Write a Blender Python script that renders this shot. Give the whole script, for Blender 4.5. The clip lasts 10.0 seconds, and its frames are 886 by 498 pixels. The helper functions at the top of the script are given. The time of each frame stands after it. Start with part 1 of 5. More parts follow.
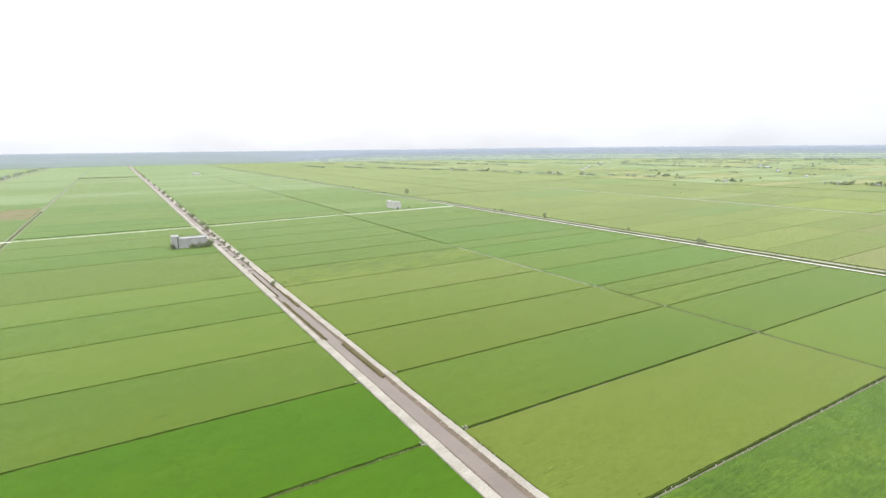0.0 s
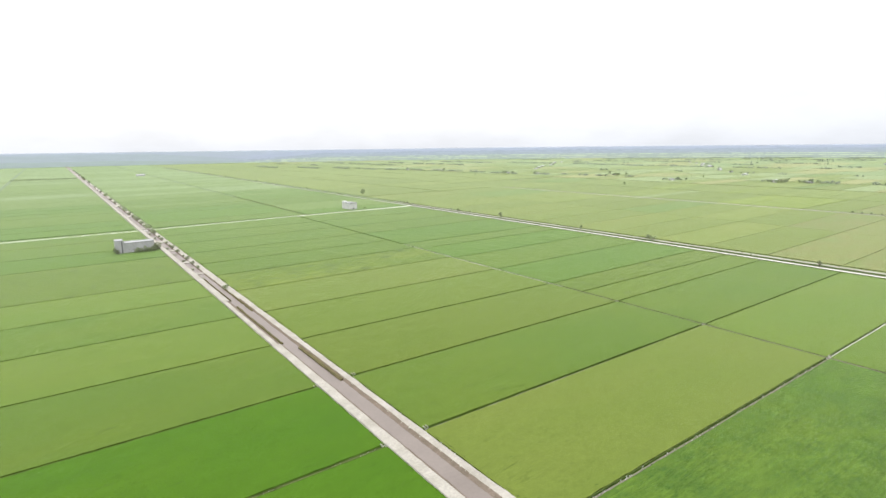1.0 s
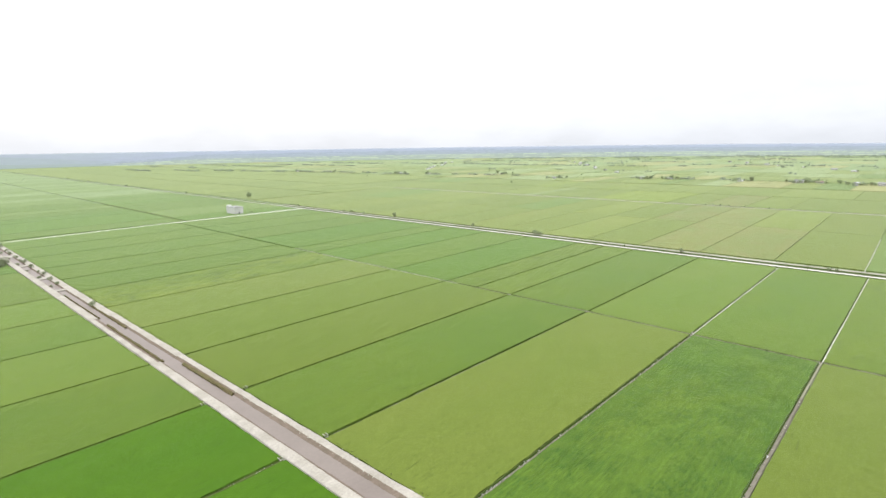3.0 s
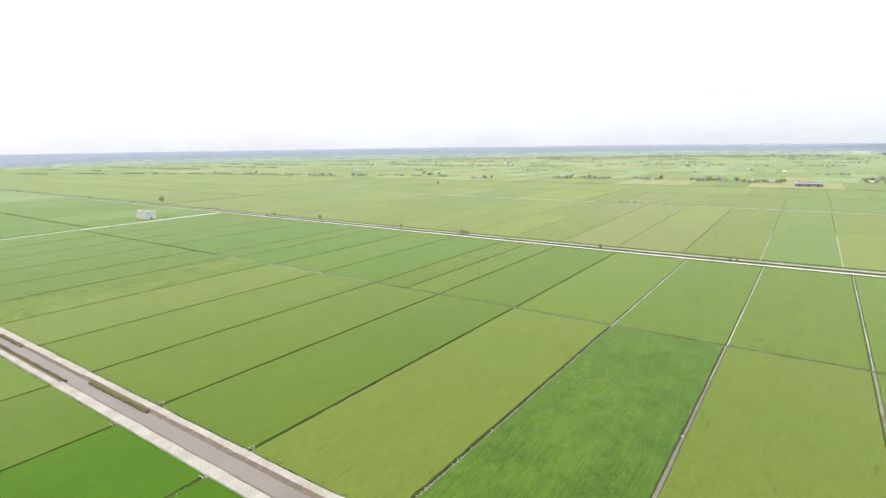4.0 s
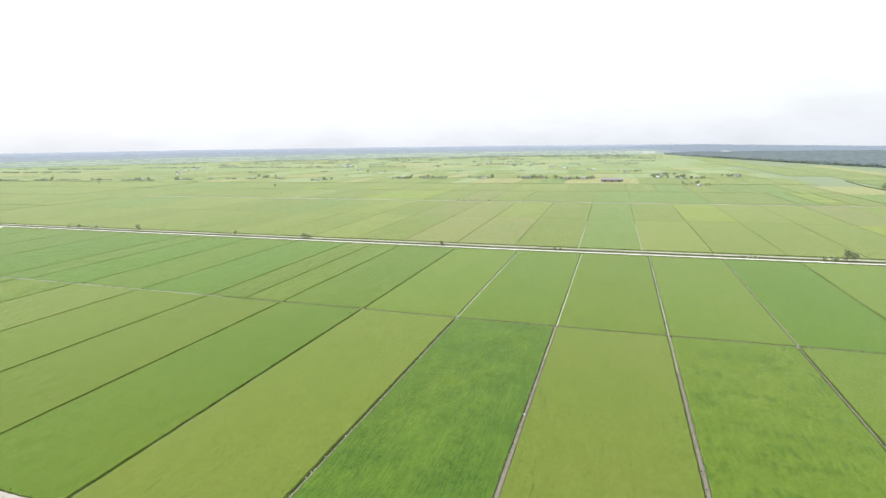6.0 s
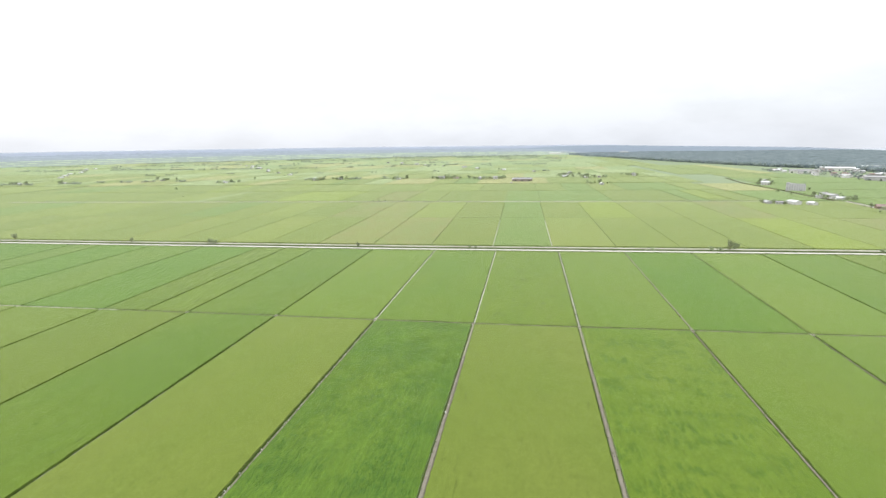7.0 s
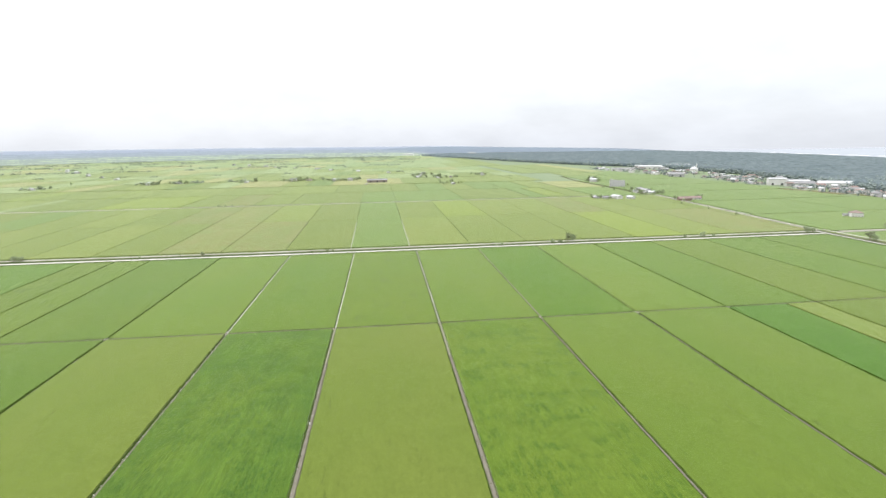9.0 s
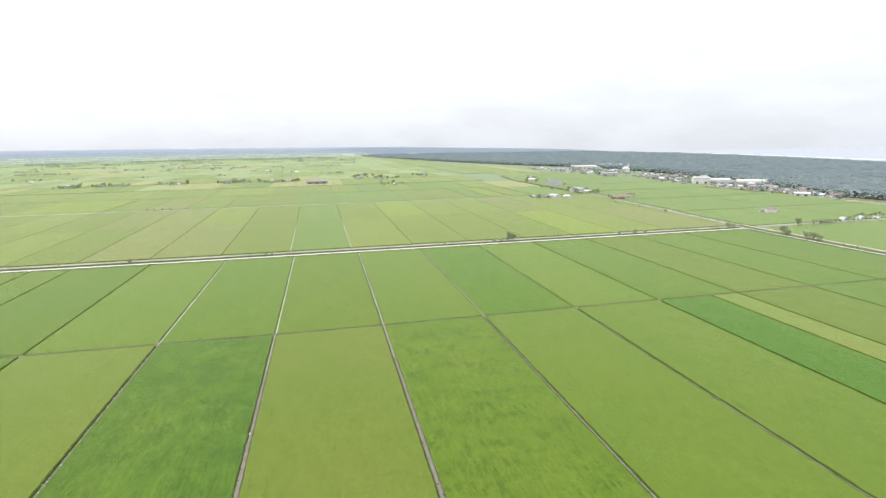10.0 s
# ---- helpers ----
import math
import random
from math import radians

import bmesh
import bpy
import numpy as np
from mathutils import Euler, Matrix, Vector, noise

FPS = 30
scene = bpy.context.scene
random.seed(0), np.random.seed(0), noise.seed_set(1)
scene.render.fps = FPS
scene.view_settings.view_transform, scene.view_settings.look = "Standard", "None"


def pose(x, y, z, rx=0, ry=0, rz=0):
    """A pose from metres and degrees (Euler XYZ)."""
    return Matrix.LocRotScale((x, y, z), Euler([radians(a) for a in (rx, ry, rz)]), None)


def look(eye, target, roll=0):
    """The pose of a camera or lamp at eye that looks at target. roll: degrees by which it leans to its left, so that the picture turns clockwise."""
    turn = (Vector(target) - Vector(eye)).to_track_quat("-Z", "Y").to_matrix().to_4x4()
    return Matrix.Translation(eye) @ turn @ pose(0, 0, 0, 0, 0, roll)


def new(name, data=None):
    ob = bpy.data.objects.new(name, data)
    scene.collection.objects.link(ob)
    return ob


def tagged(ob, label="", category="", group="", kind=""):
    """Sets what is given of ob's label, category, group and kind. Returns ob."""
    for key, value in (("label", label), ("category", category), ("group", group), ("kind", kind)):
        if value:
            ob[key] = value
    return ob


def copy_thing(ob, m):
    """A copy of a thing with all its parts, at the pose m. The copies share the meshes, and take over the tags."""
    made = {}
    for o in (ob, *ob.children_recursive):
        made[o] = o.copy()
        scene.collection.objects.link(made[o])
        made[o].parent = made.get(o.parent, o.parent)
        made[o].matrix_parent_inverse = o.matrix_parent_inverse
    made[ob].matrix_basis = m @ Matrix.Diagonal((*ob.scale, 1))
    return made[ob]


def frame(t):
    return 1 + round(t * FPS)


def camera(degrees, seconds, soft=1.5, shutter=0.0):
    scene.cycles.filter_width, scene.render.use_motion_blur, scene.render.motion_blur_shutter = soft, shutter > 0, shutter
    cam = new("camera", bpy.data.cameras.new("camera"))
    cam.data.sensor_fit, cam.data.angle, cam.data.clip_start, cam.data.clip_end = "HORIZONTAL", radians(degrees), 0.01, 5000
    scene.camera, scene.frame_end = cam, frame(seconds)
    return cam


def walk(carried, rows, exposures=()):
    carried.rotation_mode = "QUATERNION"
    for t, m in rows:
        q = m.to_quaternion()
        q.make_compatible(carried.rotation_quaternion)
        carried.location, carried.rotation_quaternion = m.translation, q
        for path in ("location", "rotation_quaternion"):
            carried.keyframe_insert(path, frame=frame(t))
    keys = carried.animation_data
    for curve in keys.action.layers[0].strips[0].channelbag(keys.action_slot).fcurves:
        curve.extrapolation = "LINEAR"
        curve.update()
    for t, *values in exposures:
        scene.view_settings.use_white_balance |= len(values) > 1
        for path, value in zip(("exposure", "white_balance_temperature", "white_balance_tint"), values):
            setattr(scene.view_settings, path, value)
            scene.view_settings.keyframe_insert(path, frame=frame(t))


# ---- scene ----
# Camera: hovers about a hundred metres over rice fields and turns to its right.
cam = camera(79.6, 10.0)
PATH = [
    (0.0, pose(0.00, 0.00, 100.00, 79.267, 0.666, -31.700)),
    (0.5, pose(-0.11, 0.02, 100.06, 79.231, 0.640, -34.025)),
    (1.0, pose(-0.11, 0.07, 100.05, 79.192, 0.710, -36.414)),
    (1.5, pose(-0.02, 0.15, 99.98, 79.181, 0.775, -38.922)),
    (2.0, pose(0.15, 0.25, 99.87, 79.138, 0.820, -41.653)),
    (2.5, pose(0.40, 0.37, 99.72, 79.127, 0.847, -44.516)),
    (4.0, pose(1.50, 0.78, 99.08, 79.103, 0.931, -55.674)),
    (4.5, pose(1.95, 0.92, 98.84, 79.104, 0.951, -59.804)),
    (5.0, pose(2.42, 1.05, 98.59, 79.045, 1.000, -63.986)),
    (5.5, pose(2.91, 1.17, 98.35, 78.988, 0.990, -68.189)),
    (7.0, pose(4.37, 1.41, 97.70, 78.896, 0.980, -81.694)),
    (7.5, pose(4.82, 1.44, 97.55, 78.830, 0.945, -86.145)),
    (8.0, pose(5.24, 1.43, 97.43, 78.817, 0.950, -90.192)),
    (8.5, pose(5.61, 1.37, 97.36, 78.806, 0.923, -93.752)),
    (9.0, pose(5.93, 1.28, 97.34, 78.780, 0.900, -97.122)),
    (9.5, pose(6.19, 1.13, 97.39, 78.758, 0.890, -100.314)),
    (10.0, pose(6.36, 0.93, 97.51, 78.743, 0.860, -103.363)),
]
walk(cam, PATH)

# ---- sky and light: bright overcast ----
SUN_UP, SUN_TURN = radians(60), radians(12)
world = bpy.data.worlds.new("overcast_sky")
scene.world = world
world.use_nodes = True


def build_sky():
    nt = world.node_tree
    nt.nodes.clear()
    N, L = nt.nodes.new, nt.links.new
    out, bg = N("ShaderNodeOutputWorld"), N("ShaderNodeBackground")
    sky = N("ShaderNodeTexSky")
    sky.sky_type, sky.sun_disc = "NISHITA", False
    sky.sun_elevation, sky.sun_rotation = SUN_UP, SUN_TURN
    sky.air_density, sky.dust_density = 1.0, 3.0
    co, sep = N("ShaderNodeTexCoord"), N("ShaderNodeSeparateXYZ")
    L(co.outputs["Generated"], sep.inputs[0])
    ramp = N("ShaderNodeValToRGB")          # cloud brightness from horizon to zenith
    L(sep.outputs["Z"], ramp.inputs[0])
    stops = ((0.0, (0.236, 0.246, 0.266)), (0.04, (0.240, 0.250, 0.269)), (0.08, (0.251, 0.259, 0.275)), (0.12, (0.272, 0.277, 0.286)),
             (0.18, (0.292, 0.295, 0.300)), (0.27, (0.36, 0.362, 0.365)), (0.5, (0.78, 0.78, 0.785)), (1.0, (1.08, 1.08, 1.085)))
    el = ramp.color_ramp.elements
    while len(el) < len(stops):
        el.new(0.5)
    for e, (p, c) in zip(el, stops):
        e.position, e.color = p, (*c, 1)
    mp = N("ShaderNodeMapping")
    mp.inputs["Scale"].default_value = (2.4, 2.4, 6.5)
    L(co.outputs["Generated"], mp.inputs[0])
    no = N("ShaderNodeTexNoise")
    no.inputs["Scale"].default_value, no.inputs["Detail"].default_value = 2.3, 6.0
    no.inputs["Roughness"].default_value = 0.55
    L(mp.outputs[0], no.inputs["Vector"])
    mr = N("ShaderNodeMapRange")
    mr.inputs["From Min"].default_value, mr.inputs["From Max"].default_value = 0.40, 0.66
    mr.inputs["To Min"].default_value, mr.inputs["To Max"].default_value = 1.03, 0.925
    L(no.outputs[0], mr.inputs[0])
    # the cloud is thinner, and brighter, on the sun's side
    side = N("ShaderNodeVectorMath")
    side.operation = "DOT_PRODUCT"
    side.inputs[1].default_value = (math.sin(SUN_TURN), math.cos(SUN_TURN), 0)
    L(co.outputs["Generated"], side.inputs[0])
    lean = N("ShaderNodeMapRange")
    lean.inputs["From Min"].default_value, lean.inputs["From Max"].default_value = -1.0, 1.0
    lean.inputs["To Min"].default_value, lean.inputs["To Max"].default_value = 0.955, 1.045
    L(side.outputs["Value"], lean.inputs[0])
    both = N("ShaderNodeMath")
    both.operation = "MULTIPLY"
    L(mr.outputs[0], both.inputs[0])
    L(lean.outputs[0], both.inputs[1])
    mul = N("ShaderNodeVectorMath")
    mul.operation = "SCALE"
    L(ramp.outputs[0], mul.inputs[0])
    L(both.outputs[0], mul.inputs["Scale"])
    # thin parts of the cloud let a little of the clear sky through
    add = N("ShaderNodeMixRGB")
    add.blend_type = "MIX"
    add.inputs[0].default_value = 0.012
    L(mul.outputs[0], add.inputs[1])
    L(sky.outputs[0], add.inputs[2])
    L(add.outputs[0], bg.inputs[0])
    bg.inputs[1].default_value = 3.5
    L(bg.outputs[0], out.inputs[0])


build_sky()
sun_data = bpy.data.lights.new("sun", "SUN")
sun_data.energy, sun_data.angle, sun_data.color = 1.6, radians(14), (1.0, 0.97, 0.92)
sun = new("sun", sun_data)
sun.matrix_world = look((0, 0, 300), (-300 * math.sin(SUN_TURN) / math.tan(SUN_UP), -300 * math.cos(SUN_TURN) / math.tan(SUN_UP), 0))


# ---- materials ----
def tree_of(name, rough=0.8, metal=0.0):
    m = bpy.data.materials.new(name)
    m.use_nodes = True
    b = m.node_tree.nodes["Principled BSDF"]
    b.inputs["Roughness"].default_value, b.inputs["Metallic"].default_value = rough, metal
    b.inputs["Specular IOR Level"].default_value = 0.25
    return m, m.node_tree, b


def noise_node(nt, scale, detail=3.0, stretch=None, rough=0.55, dist=0.0):
    g = nt.nodes.new("ShaderNodeNewGeometry")
    vec = g.outputs["Position"]
    if stretch:
        mp = nt.nodes.new("ShaderNodeMapping")
        mp.inputs["Scale"].default_value = stretch
        nt.links.new(vec, mp.inputs[0])
        vec = mp.outputs[0]
    n = nt.nodes.new("ShaderNodeTexNoise")
    n.inputs["Scale"].default_value, n.inputs["Detail"].default_value = scale, detail
    n.inputs["Roughness"].default_value, n.inputs["Distortion"].default_value = rough, dist
    nt.links.new(vec, n.inputs["Vector"])
    return n.outputs[0]


def remap(nt, v, a, b, c, d):
    m = nt.nodes.new("ShaderNodeMapRange")
    for k, x in zip(("From Min", "From Max", "To Min", "To Max"), (a, b, c, d)):
        m.inputs[k].default_value = x
    nt.links.new(v, m.inputs[0])
    return m.outputs[0]


def mix(nt, fac, a, b, how="MIX"):
    m = nt.nodes.new("ShaderNodeMixRGB")
    m.blend_type = how
    for i, v in enumerate((fac, a, b)):
        if hasattr(v, "node"):
            nt.links.new(v, m.inputs[i])
        elif i:
            m.inputs[i].default_value = (*v, 1)
        else:
            m.inputs[i].default_value = v
    return m.outputs[0]


def bump(nt, b, h, strength, dist):
    n = nt.nodes.new("ShaderNodeBump")
    n.inputs["Strength"].default_value, n.inputs["Distance"].default_value = strength, dist
    nt.links.new(h, n.inputs["Height"])
    nt.links.new(n.outputs[0], b.inputs["Normal"])


def random_tone(nt, low, high):
    o = nt.nodes.new("ShaderNodeObjectInfo")
    v = remap(nt, o.outputs["Random"], 0, 1, low, high)
    c = nt.nodes.new("ShaderNodeCombineXYZ")
    for i in range(3):
        nt.links.new(v, c.inputs[i])
    return c.outputs[0]


def crop_mat(name, base, other, patch=0.5, blot=0.0, blot_col=(0.05, 0.12, 0.03), rows=0.06, vary=0.04, streak=0.0, dash=1.3, drift=(0.8, 1.0, 1), rare=0.0):
    """A standing rice crop: two tones in broad patches, planting rows, darker or paler blots and a fine leafy grain."""
    m, nt, b = tree_of(name, 0.9)
    red, blue = (0.965, 1.0) if any(k in name for k in ("plain", "pale", "straw", "mottled")) else (0.94, 0.94)
    base, other = ((c[0] * red, c[1], c[2] * blue) for c in (base, other))
    b.inputs["Specular IOR Level"].default_value = 0.05
    b.inputs["Sheen Weight"].default_value, b.inputs["Sheen Roughness"].default_value = 0.42, 0.25
    b.inputs["Sheen Tint"].default_value = (0.83, 0.95, 0.70, 1)
    big = remap(nt, noise_node(nt, 0.022, 3.0, (0.5, 1.0, 1.0)), 0.38, 0.64, 0, 1)
    col = mix(nt, big, base, other)
    mid = remap(nt, noise_node(nt, 0.16, 4.0, (0.45, 1, 1)), 0.3, 0.7, 1 - 0.08 * patch, 1 + 0.07 * patch)
    col = mix(nt, 1.0, col, comb(nt, mid), "MULTIPLY")
    if blot:
        where = remap(nt, noise_node(nt, 0.06, 6.0, (1.0, 0.7, 1), 0.68, 0.8), 0.48, 0.62, 0, blot)
        col = mix(nt, where, col, blot_col)
        spot = remap(nt, noise_node(nt, 0.33, 4.0, (0.7, 0.9, 1), 0.65), 0.55, 0.66, 0, blot * 0.75)
        col = mix(nt, spot, col, blot_col)
    if streak:
        where = remap(nt, noise_node(nt, 0.06, 4.0, drift, 0.62, 1.2), 0.44 + rare, 0.58 + rare, 0.0 if rare else 0.12, 1)
        mark = remap(nt, noise_node(nt, dash, 3.0, (0.28, 1.0, 1), 0.65, 0.4), 0.46, 0.57, 0, streak)
        both = nt.nodes.new("ShaderNodeMath")
        both.operation = "MULTIPLY"
        nt.links.new(where, both.inputs[0])
        nt.links.new(mark, both.inputs[1])
        col = mix(nt, both.outputs[0], col, blot_col)
    nick = remap(nt, noise_node(nt, 0.55, 3.0, (0.13, 1.0, 1), 0.6, 0.3), 0.64, 0.70, 0, 0.55)
    there = remap(nt, noise_node(nt, 0.035, 2.0), 0.45, 0.60, 0, 1)
    few = nt.nodes.new("ShaderNodeMath")
    few.operation = "MULTIPLY"
    nt.links.new(nick, few.inputs[0])
    nt.links.new(there, few.inputs[1])
    col = mix(nt, few.outputs[0], col, tuple(c * 0.45 for c in base))
    fleck = remap(nt, noise_node(nt, 0.42, 2.0, (0.55, 1, 1), 0.6), 0.62, 0.72, 0, 0.3)
    col = mix(nt, fleck, col, tuple(c * 0.62 for c in base))
    speck = remap(nt, noise_node(nt, 0.75, 3.0, (0.6, 1, 1), 0.6), 0.67, 0.73, 0, 0.5)
    col = mix(nt, speck, col, tuple(c * 0.45 for c in base))
    line = remap(nt, noise_node(nt, 1.3, 3.0, (0.05, 1, 1)), 0.3, 0.7, 1 - rows * 0.5, 1 + rows * 0.5)
    col = mix(nt, 1.0, col, comb(nt, line), "MULTIPLY")
    tuft = noise_node(nt, 0.9, 2.0, (0.7, 1, 1), 0.6)
    col = mix(nt, 1.0, col, comb(nt, remap(nt, tuft, 0.25, 0.75, 0.91, 1.09)), "MULTIPLY")
    fine = noise_node(nt, 3.2, 3.0, None, 0.7)
    col = mix(nt, 1.0, col, comb(nt, remap(nt, fine, 0.25, 0.75, 0.74, 1.26)), "MULTIPLY")
    col = mix(nt, 1.0, col, random_tone(nt, 1 - vary, 1 + vary), "MULTIPLY")
    nt.links.new(col, b.inputs["Base Color"])
    bump(nt, b, fine, 0.5, 0.25)
    return m


def comb(nt, v):
    c = nt.nodes.new("ShaderNodeCombineXYZ")
    for i in range(3):
        nt.links.new(v, c.inputs[i])
    return c.outputs[0]


def rough_mat(name, base, other, big=0.1, fine=2.0, spread=0.2, rough=0.85, relief=0.4, depth=0.1, vary=0.0, stretch=None, spec=0.25, sheen=0.0):
    m, nt, b = tree_of(name, rough)
    b.inputs["Sheen Weight"].default_value, b.inputs["Sheen Roughness"].default_value = sheen, 0.3
    b.inputs["Sheen Tint"].default_value = (0.80, 0.92, 0.96, 1)
    b.inputs["Specular IOR Level"].default_value = spec
    col = mix(nt, remap(nt, noise_node(nt, big, 4.0, stretch), 0.35, 0.65, 0, 1), base, other)
    f = noise_node(nt, fine, 4.0, stretch, 0.65)
    col = mix(nt, 1.0, col, comb(nt, remap(nt, f, 0.25, 0.75, 1 - spread, 1 + spread)), "MULTIPLY")
    if vary:
        col = mix(nt, 1.0, col, random_tone(nt, 1 - vary, 1 + vary), "MULTIPLY")
    nt.links.new(col, b.inputs["Base Color"])
    bump(nt, b, f, relief, depth)
    return m


def leaf_mat(name, base, other):
    m, nt, b = tree_of(name, 0.65)
    g = nt.nodes.new("ShaderNodeNewGeometry")
    col = mix(nt, g.outputs["Random Per Island"], base, other)
    col = mix(nt, 1.0, col, random_tone(nt, 0.8, 1.2), "MULTIPLY")
    nt.links.new(col, b.inputs["Base Color"])
    # thin leaves pass part of the light on
    tr, mx = nt.nodes.new("ShaderNodeBsdfTranslucent"), nt.nodes.new("ShaderNodeMixShader")
    nt.links.new(col, tr.inputs[0])
    mx.inputs[0].default_value = 0.5
    nt.links.new(b.outputs[0], mx.inputs[1])
    nt.links.new(tr.outputs[0], mx.inputs[2])
    nt.links.new(mx.outputs[0], nt.nodes["Material Output"].inputs[0])
    return m


CROP = {
    "olive": crop_mat("rice_olive", (0.068, 0.093, 0.014), (0.072, 0.095, 0.015), 0.4),
    "light": crop_mat("rice_light", (0.077, 0.100, 0.018), (0.083, 0.102, 0.020), 0.4),
    "fresh": crop_mat("rice_fresh_green", (0.067, 0.099, 0.015), (0.073, 0.101, 0.016), 0.4),
    "green": crop_mat("rice_green", (0.057, 0.090, 0.013), (0.064, 0.093, 0.013), 0.5),
    "deep": crop_mat("rice_deep_green", (0.051, 0.090, 0.011), (0.057, 0.093, 0.011), 0.4),
    "bright": crop_mat("rice_bright_green", (0.053, 0.092, 0.012), (0.059, 0.095, 0.013), 0.5),
    "vivid": crop_mat("rice_vivid_green", (0.036, 0.080, 0.005), (0.042, 0.085, 0.005), 0.7),
    "lush": crop_mat("rice_lush_green", (0.040, 0.082, 0.010), (0.047, 0.086, 0.011), 0.7),
    "mottled": crop_mat("rice_mottled_green", (0.052, 0.091, 0.012), (0.061, 0.096, 0.013), 0.9, 0.38, (0.024, 0.056, 0.010), 0.30, 0.04, 0.55, 1.2),
    "streaked": crop_mat("rice_streaked", (0.063, 0.096, 0.012), (0.072, 0.100, 0.014), 0.6, 0.12, (0.030, 0.062, 0.008), 0.15, 0.04, 0.75, 0.7, (1.5, 0.7, 1)),
    "spotted": crop_mat("rice_spotted", (0.064, 0.093, 0.013), (0.070, 0.096, 0.014), 0.5, 0.0, (0.032, 0.050, 0.012), 0.08, 0.04, 0.85, 0.35, (1.6, 1.2, 1), 0.09),
    "lodged": crop_mat("rice_lodged", (0.070, 0.100, 0.013), (0.100, 0.122, 0.020), 0.9, 0.0, (0.030, 0.052, 0.010), 0.15, 0.04, 0.95, 0.55, (0.5, 2.2, 1)),
    "yellow": crop_mat("rice_ripening", (0.093, 0.117, 0.026), (0.100, 0.117, 0.026), 0.6),
    "plain_olive": crop_mat("rice_plain_olive", (0.081, 0.103, 0.019), (0.088, 0.106, 0.021), 0.6),
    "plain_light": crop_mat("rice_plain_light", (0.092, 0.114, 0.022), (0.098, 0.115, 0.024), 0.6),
    "plain_green": crop_mat("rice_plain_green", (0.070, 0.104, 0.021), (0.077, 0.106, 0.023), 0.6),
    "plain_tan": crop_mat("rice_plain_tan", (0.099, 0.108, 0.029), (0.086, 0.107, 0.027), 0.8, 0.45, (0.128, 0.106, 0.046)),
    # pale and misty carry the haze of distance in their base colour
    "pale": crop_mat("rice_pale_hazed", (0.132, 0.157, 0.066), (0.120, 0.147, 0.058), 0.7),
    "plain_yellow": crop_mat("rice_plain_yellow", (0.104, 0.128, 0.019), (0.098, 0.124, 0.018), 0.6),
    "misty": crop_mat("rice_pale_green_hazed", (0.099, 0.132, 0.050), (0.106, 0.138, 0.052), 0.6),
    "straw": crop_mat("rice_straw", (0.156, 0.148, 0.056), (0.142, 0.142, 0.050), 0.8),
    "fallow": rough_mat("fallow_soil", (0.140, 0.122, 0.080), (0.105, 0.112, 0.052), 0.05, 0.8, 0.2, 0.95, 0.5, 0.1, 0.05, None, 0.05),
}
M_GROUND = rough_mat("ground_grass", (0.082, 0.110, 0.030), (0.092, 0.116, 0.036), 0.03, 1.2, 0.25, spec=0.03, sheen=0.36)
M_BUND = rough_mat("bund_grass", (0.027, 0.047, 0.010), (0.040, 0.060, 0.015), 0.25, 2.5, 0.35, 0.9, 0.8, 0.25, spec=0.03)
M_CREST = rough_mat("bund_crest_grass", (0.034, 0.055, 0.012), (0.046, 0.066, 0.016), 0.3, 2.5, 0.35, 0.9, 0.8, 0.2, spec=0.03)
M_RIDGE = rough_mat("ridge_grass", (0.068, 0.090, 0.028), (0.082, 0.102, 0.036), 0.2, 2.0, 0.3, 0.9, 0.6, 0.2, spec=0.03)
M_DITCH = rough_mat("ditch_mud", (0.060, 0.062, 0.040), (0.085, 0.078, 0.052), 0.2, 2.0, 0.3, spec=0.03)
M_SAND = rough_mat("pale_laterite_track", (0.245, 0.232, 0.204), (0.200, 0.188, 0.160), 0.12, 1.3, 0.2, 0.95, 0.3, 0.05, 0.0, None, 0.1)
M_CHALK = rough_mat("chalky_gravel", (0.365, 0.358, 0.328), (0.310, 0.302, 0.272), 0.1, 1.3, 0.2, 0.95, 0.3, 0.05, 0.0, None, 0.1)
M_TRACK = rough_mat("grey_road_surface", (0.250, 0.238, 0.212), (0.170, 0.160, 0.132), 0.06, 1.2, 0.22, 0.95, 0.3, 0.05)
M_BANK = rough_mat("canal_bank_soil", (0.122, 0.098, 0.078), (0.092, 0.076, 0.058), 0.25, 1.6, 0.25, spec=0.03)
M_WEED = rough_mat("canal_weeds", (0.07, 0.066, 0.030), (0.09, 0.075, 0.040), 0.3, 1.8, 0.4, 0.9, 1.0, 0.4, spec=0.03)
M_PATH = rough_mat("dirt_path", (0.124, 0.114, 0.092), (0.100, 0.094, 0.072), 0.25, 2.0, 0.2, spec=0.03)
M_CONC = rough_mat("drain_concrete", (0.29, 0.295, 0.25), (0.22, 0.23, 0.18), 0.3, 2.0, 0.15)
M_DRYC = rough_mat("weathered_drain_edge", (0.165, 0.160, 0.120), (0.135, 0.140, 0.095), 0.3, 2.0, 0.2, spec=0.03)
M_PALE = rough_mat("pale_concrete_lining", (0.50, 0.50, 0.46), (0.43, 0.43, 0.39), 0.3, 2.0, 0.12)
M_LIME = rough_mat("whitish_drain_lining", (0.66, 0.66, 0.60), (0.54, 0.54, 0.48), 0.1, 2.0, 0.12)
M_WATER = rough_mat("muddy_water", (0.128, 0.108, 0.096), (0.112, 0.094, 0.083), 0.05, 0.8, 0.08, 0.42, 0.05, 0.05, 0.0, None, 0.12)
M_WEEDY = rough_mat("weedy_dark_water", (0.074, 0.076, 0.052), (0.058, 0.066, 0.038), 0.12, 1.0, 0.3, 0.85, 0.3, 0.1, 0.0, None, 0.06)
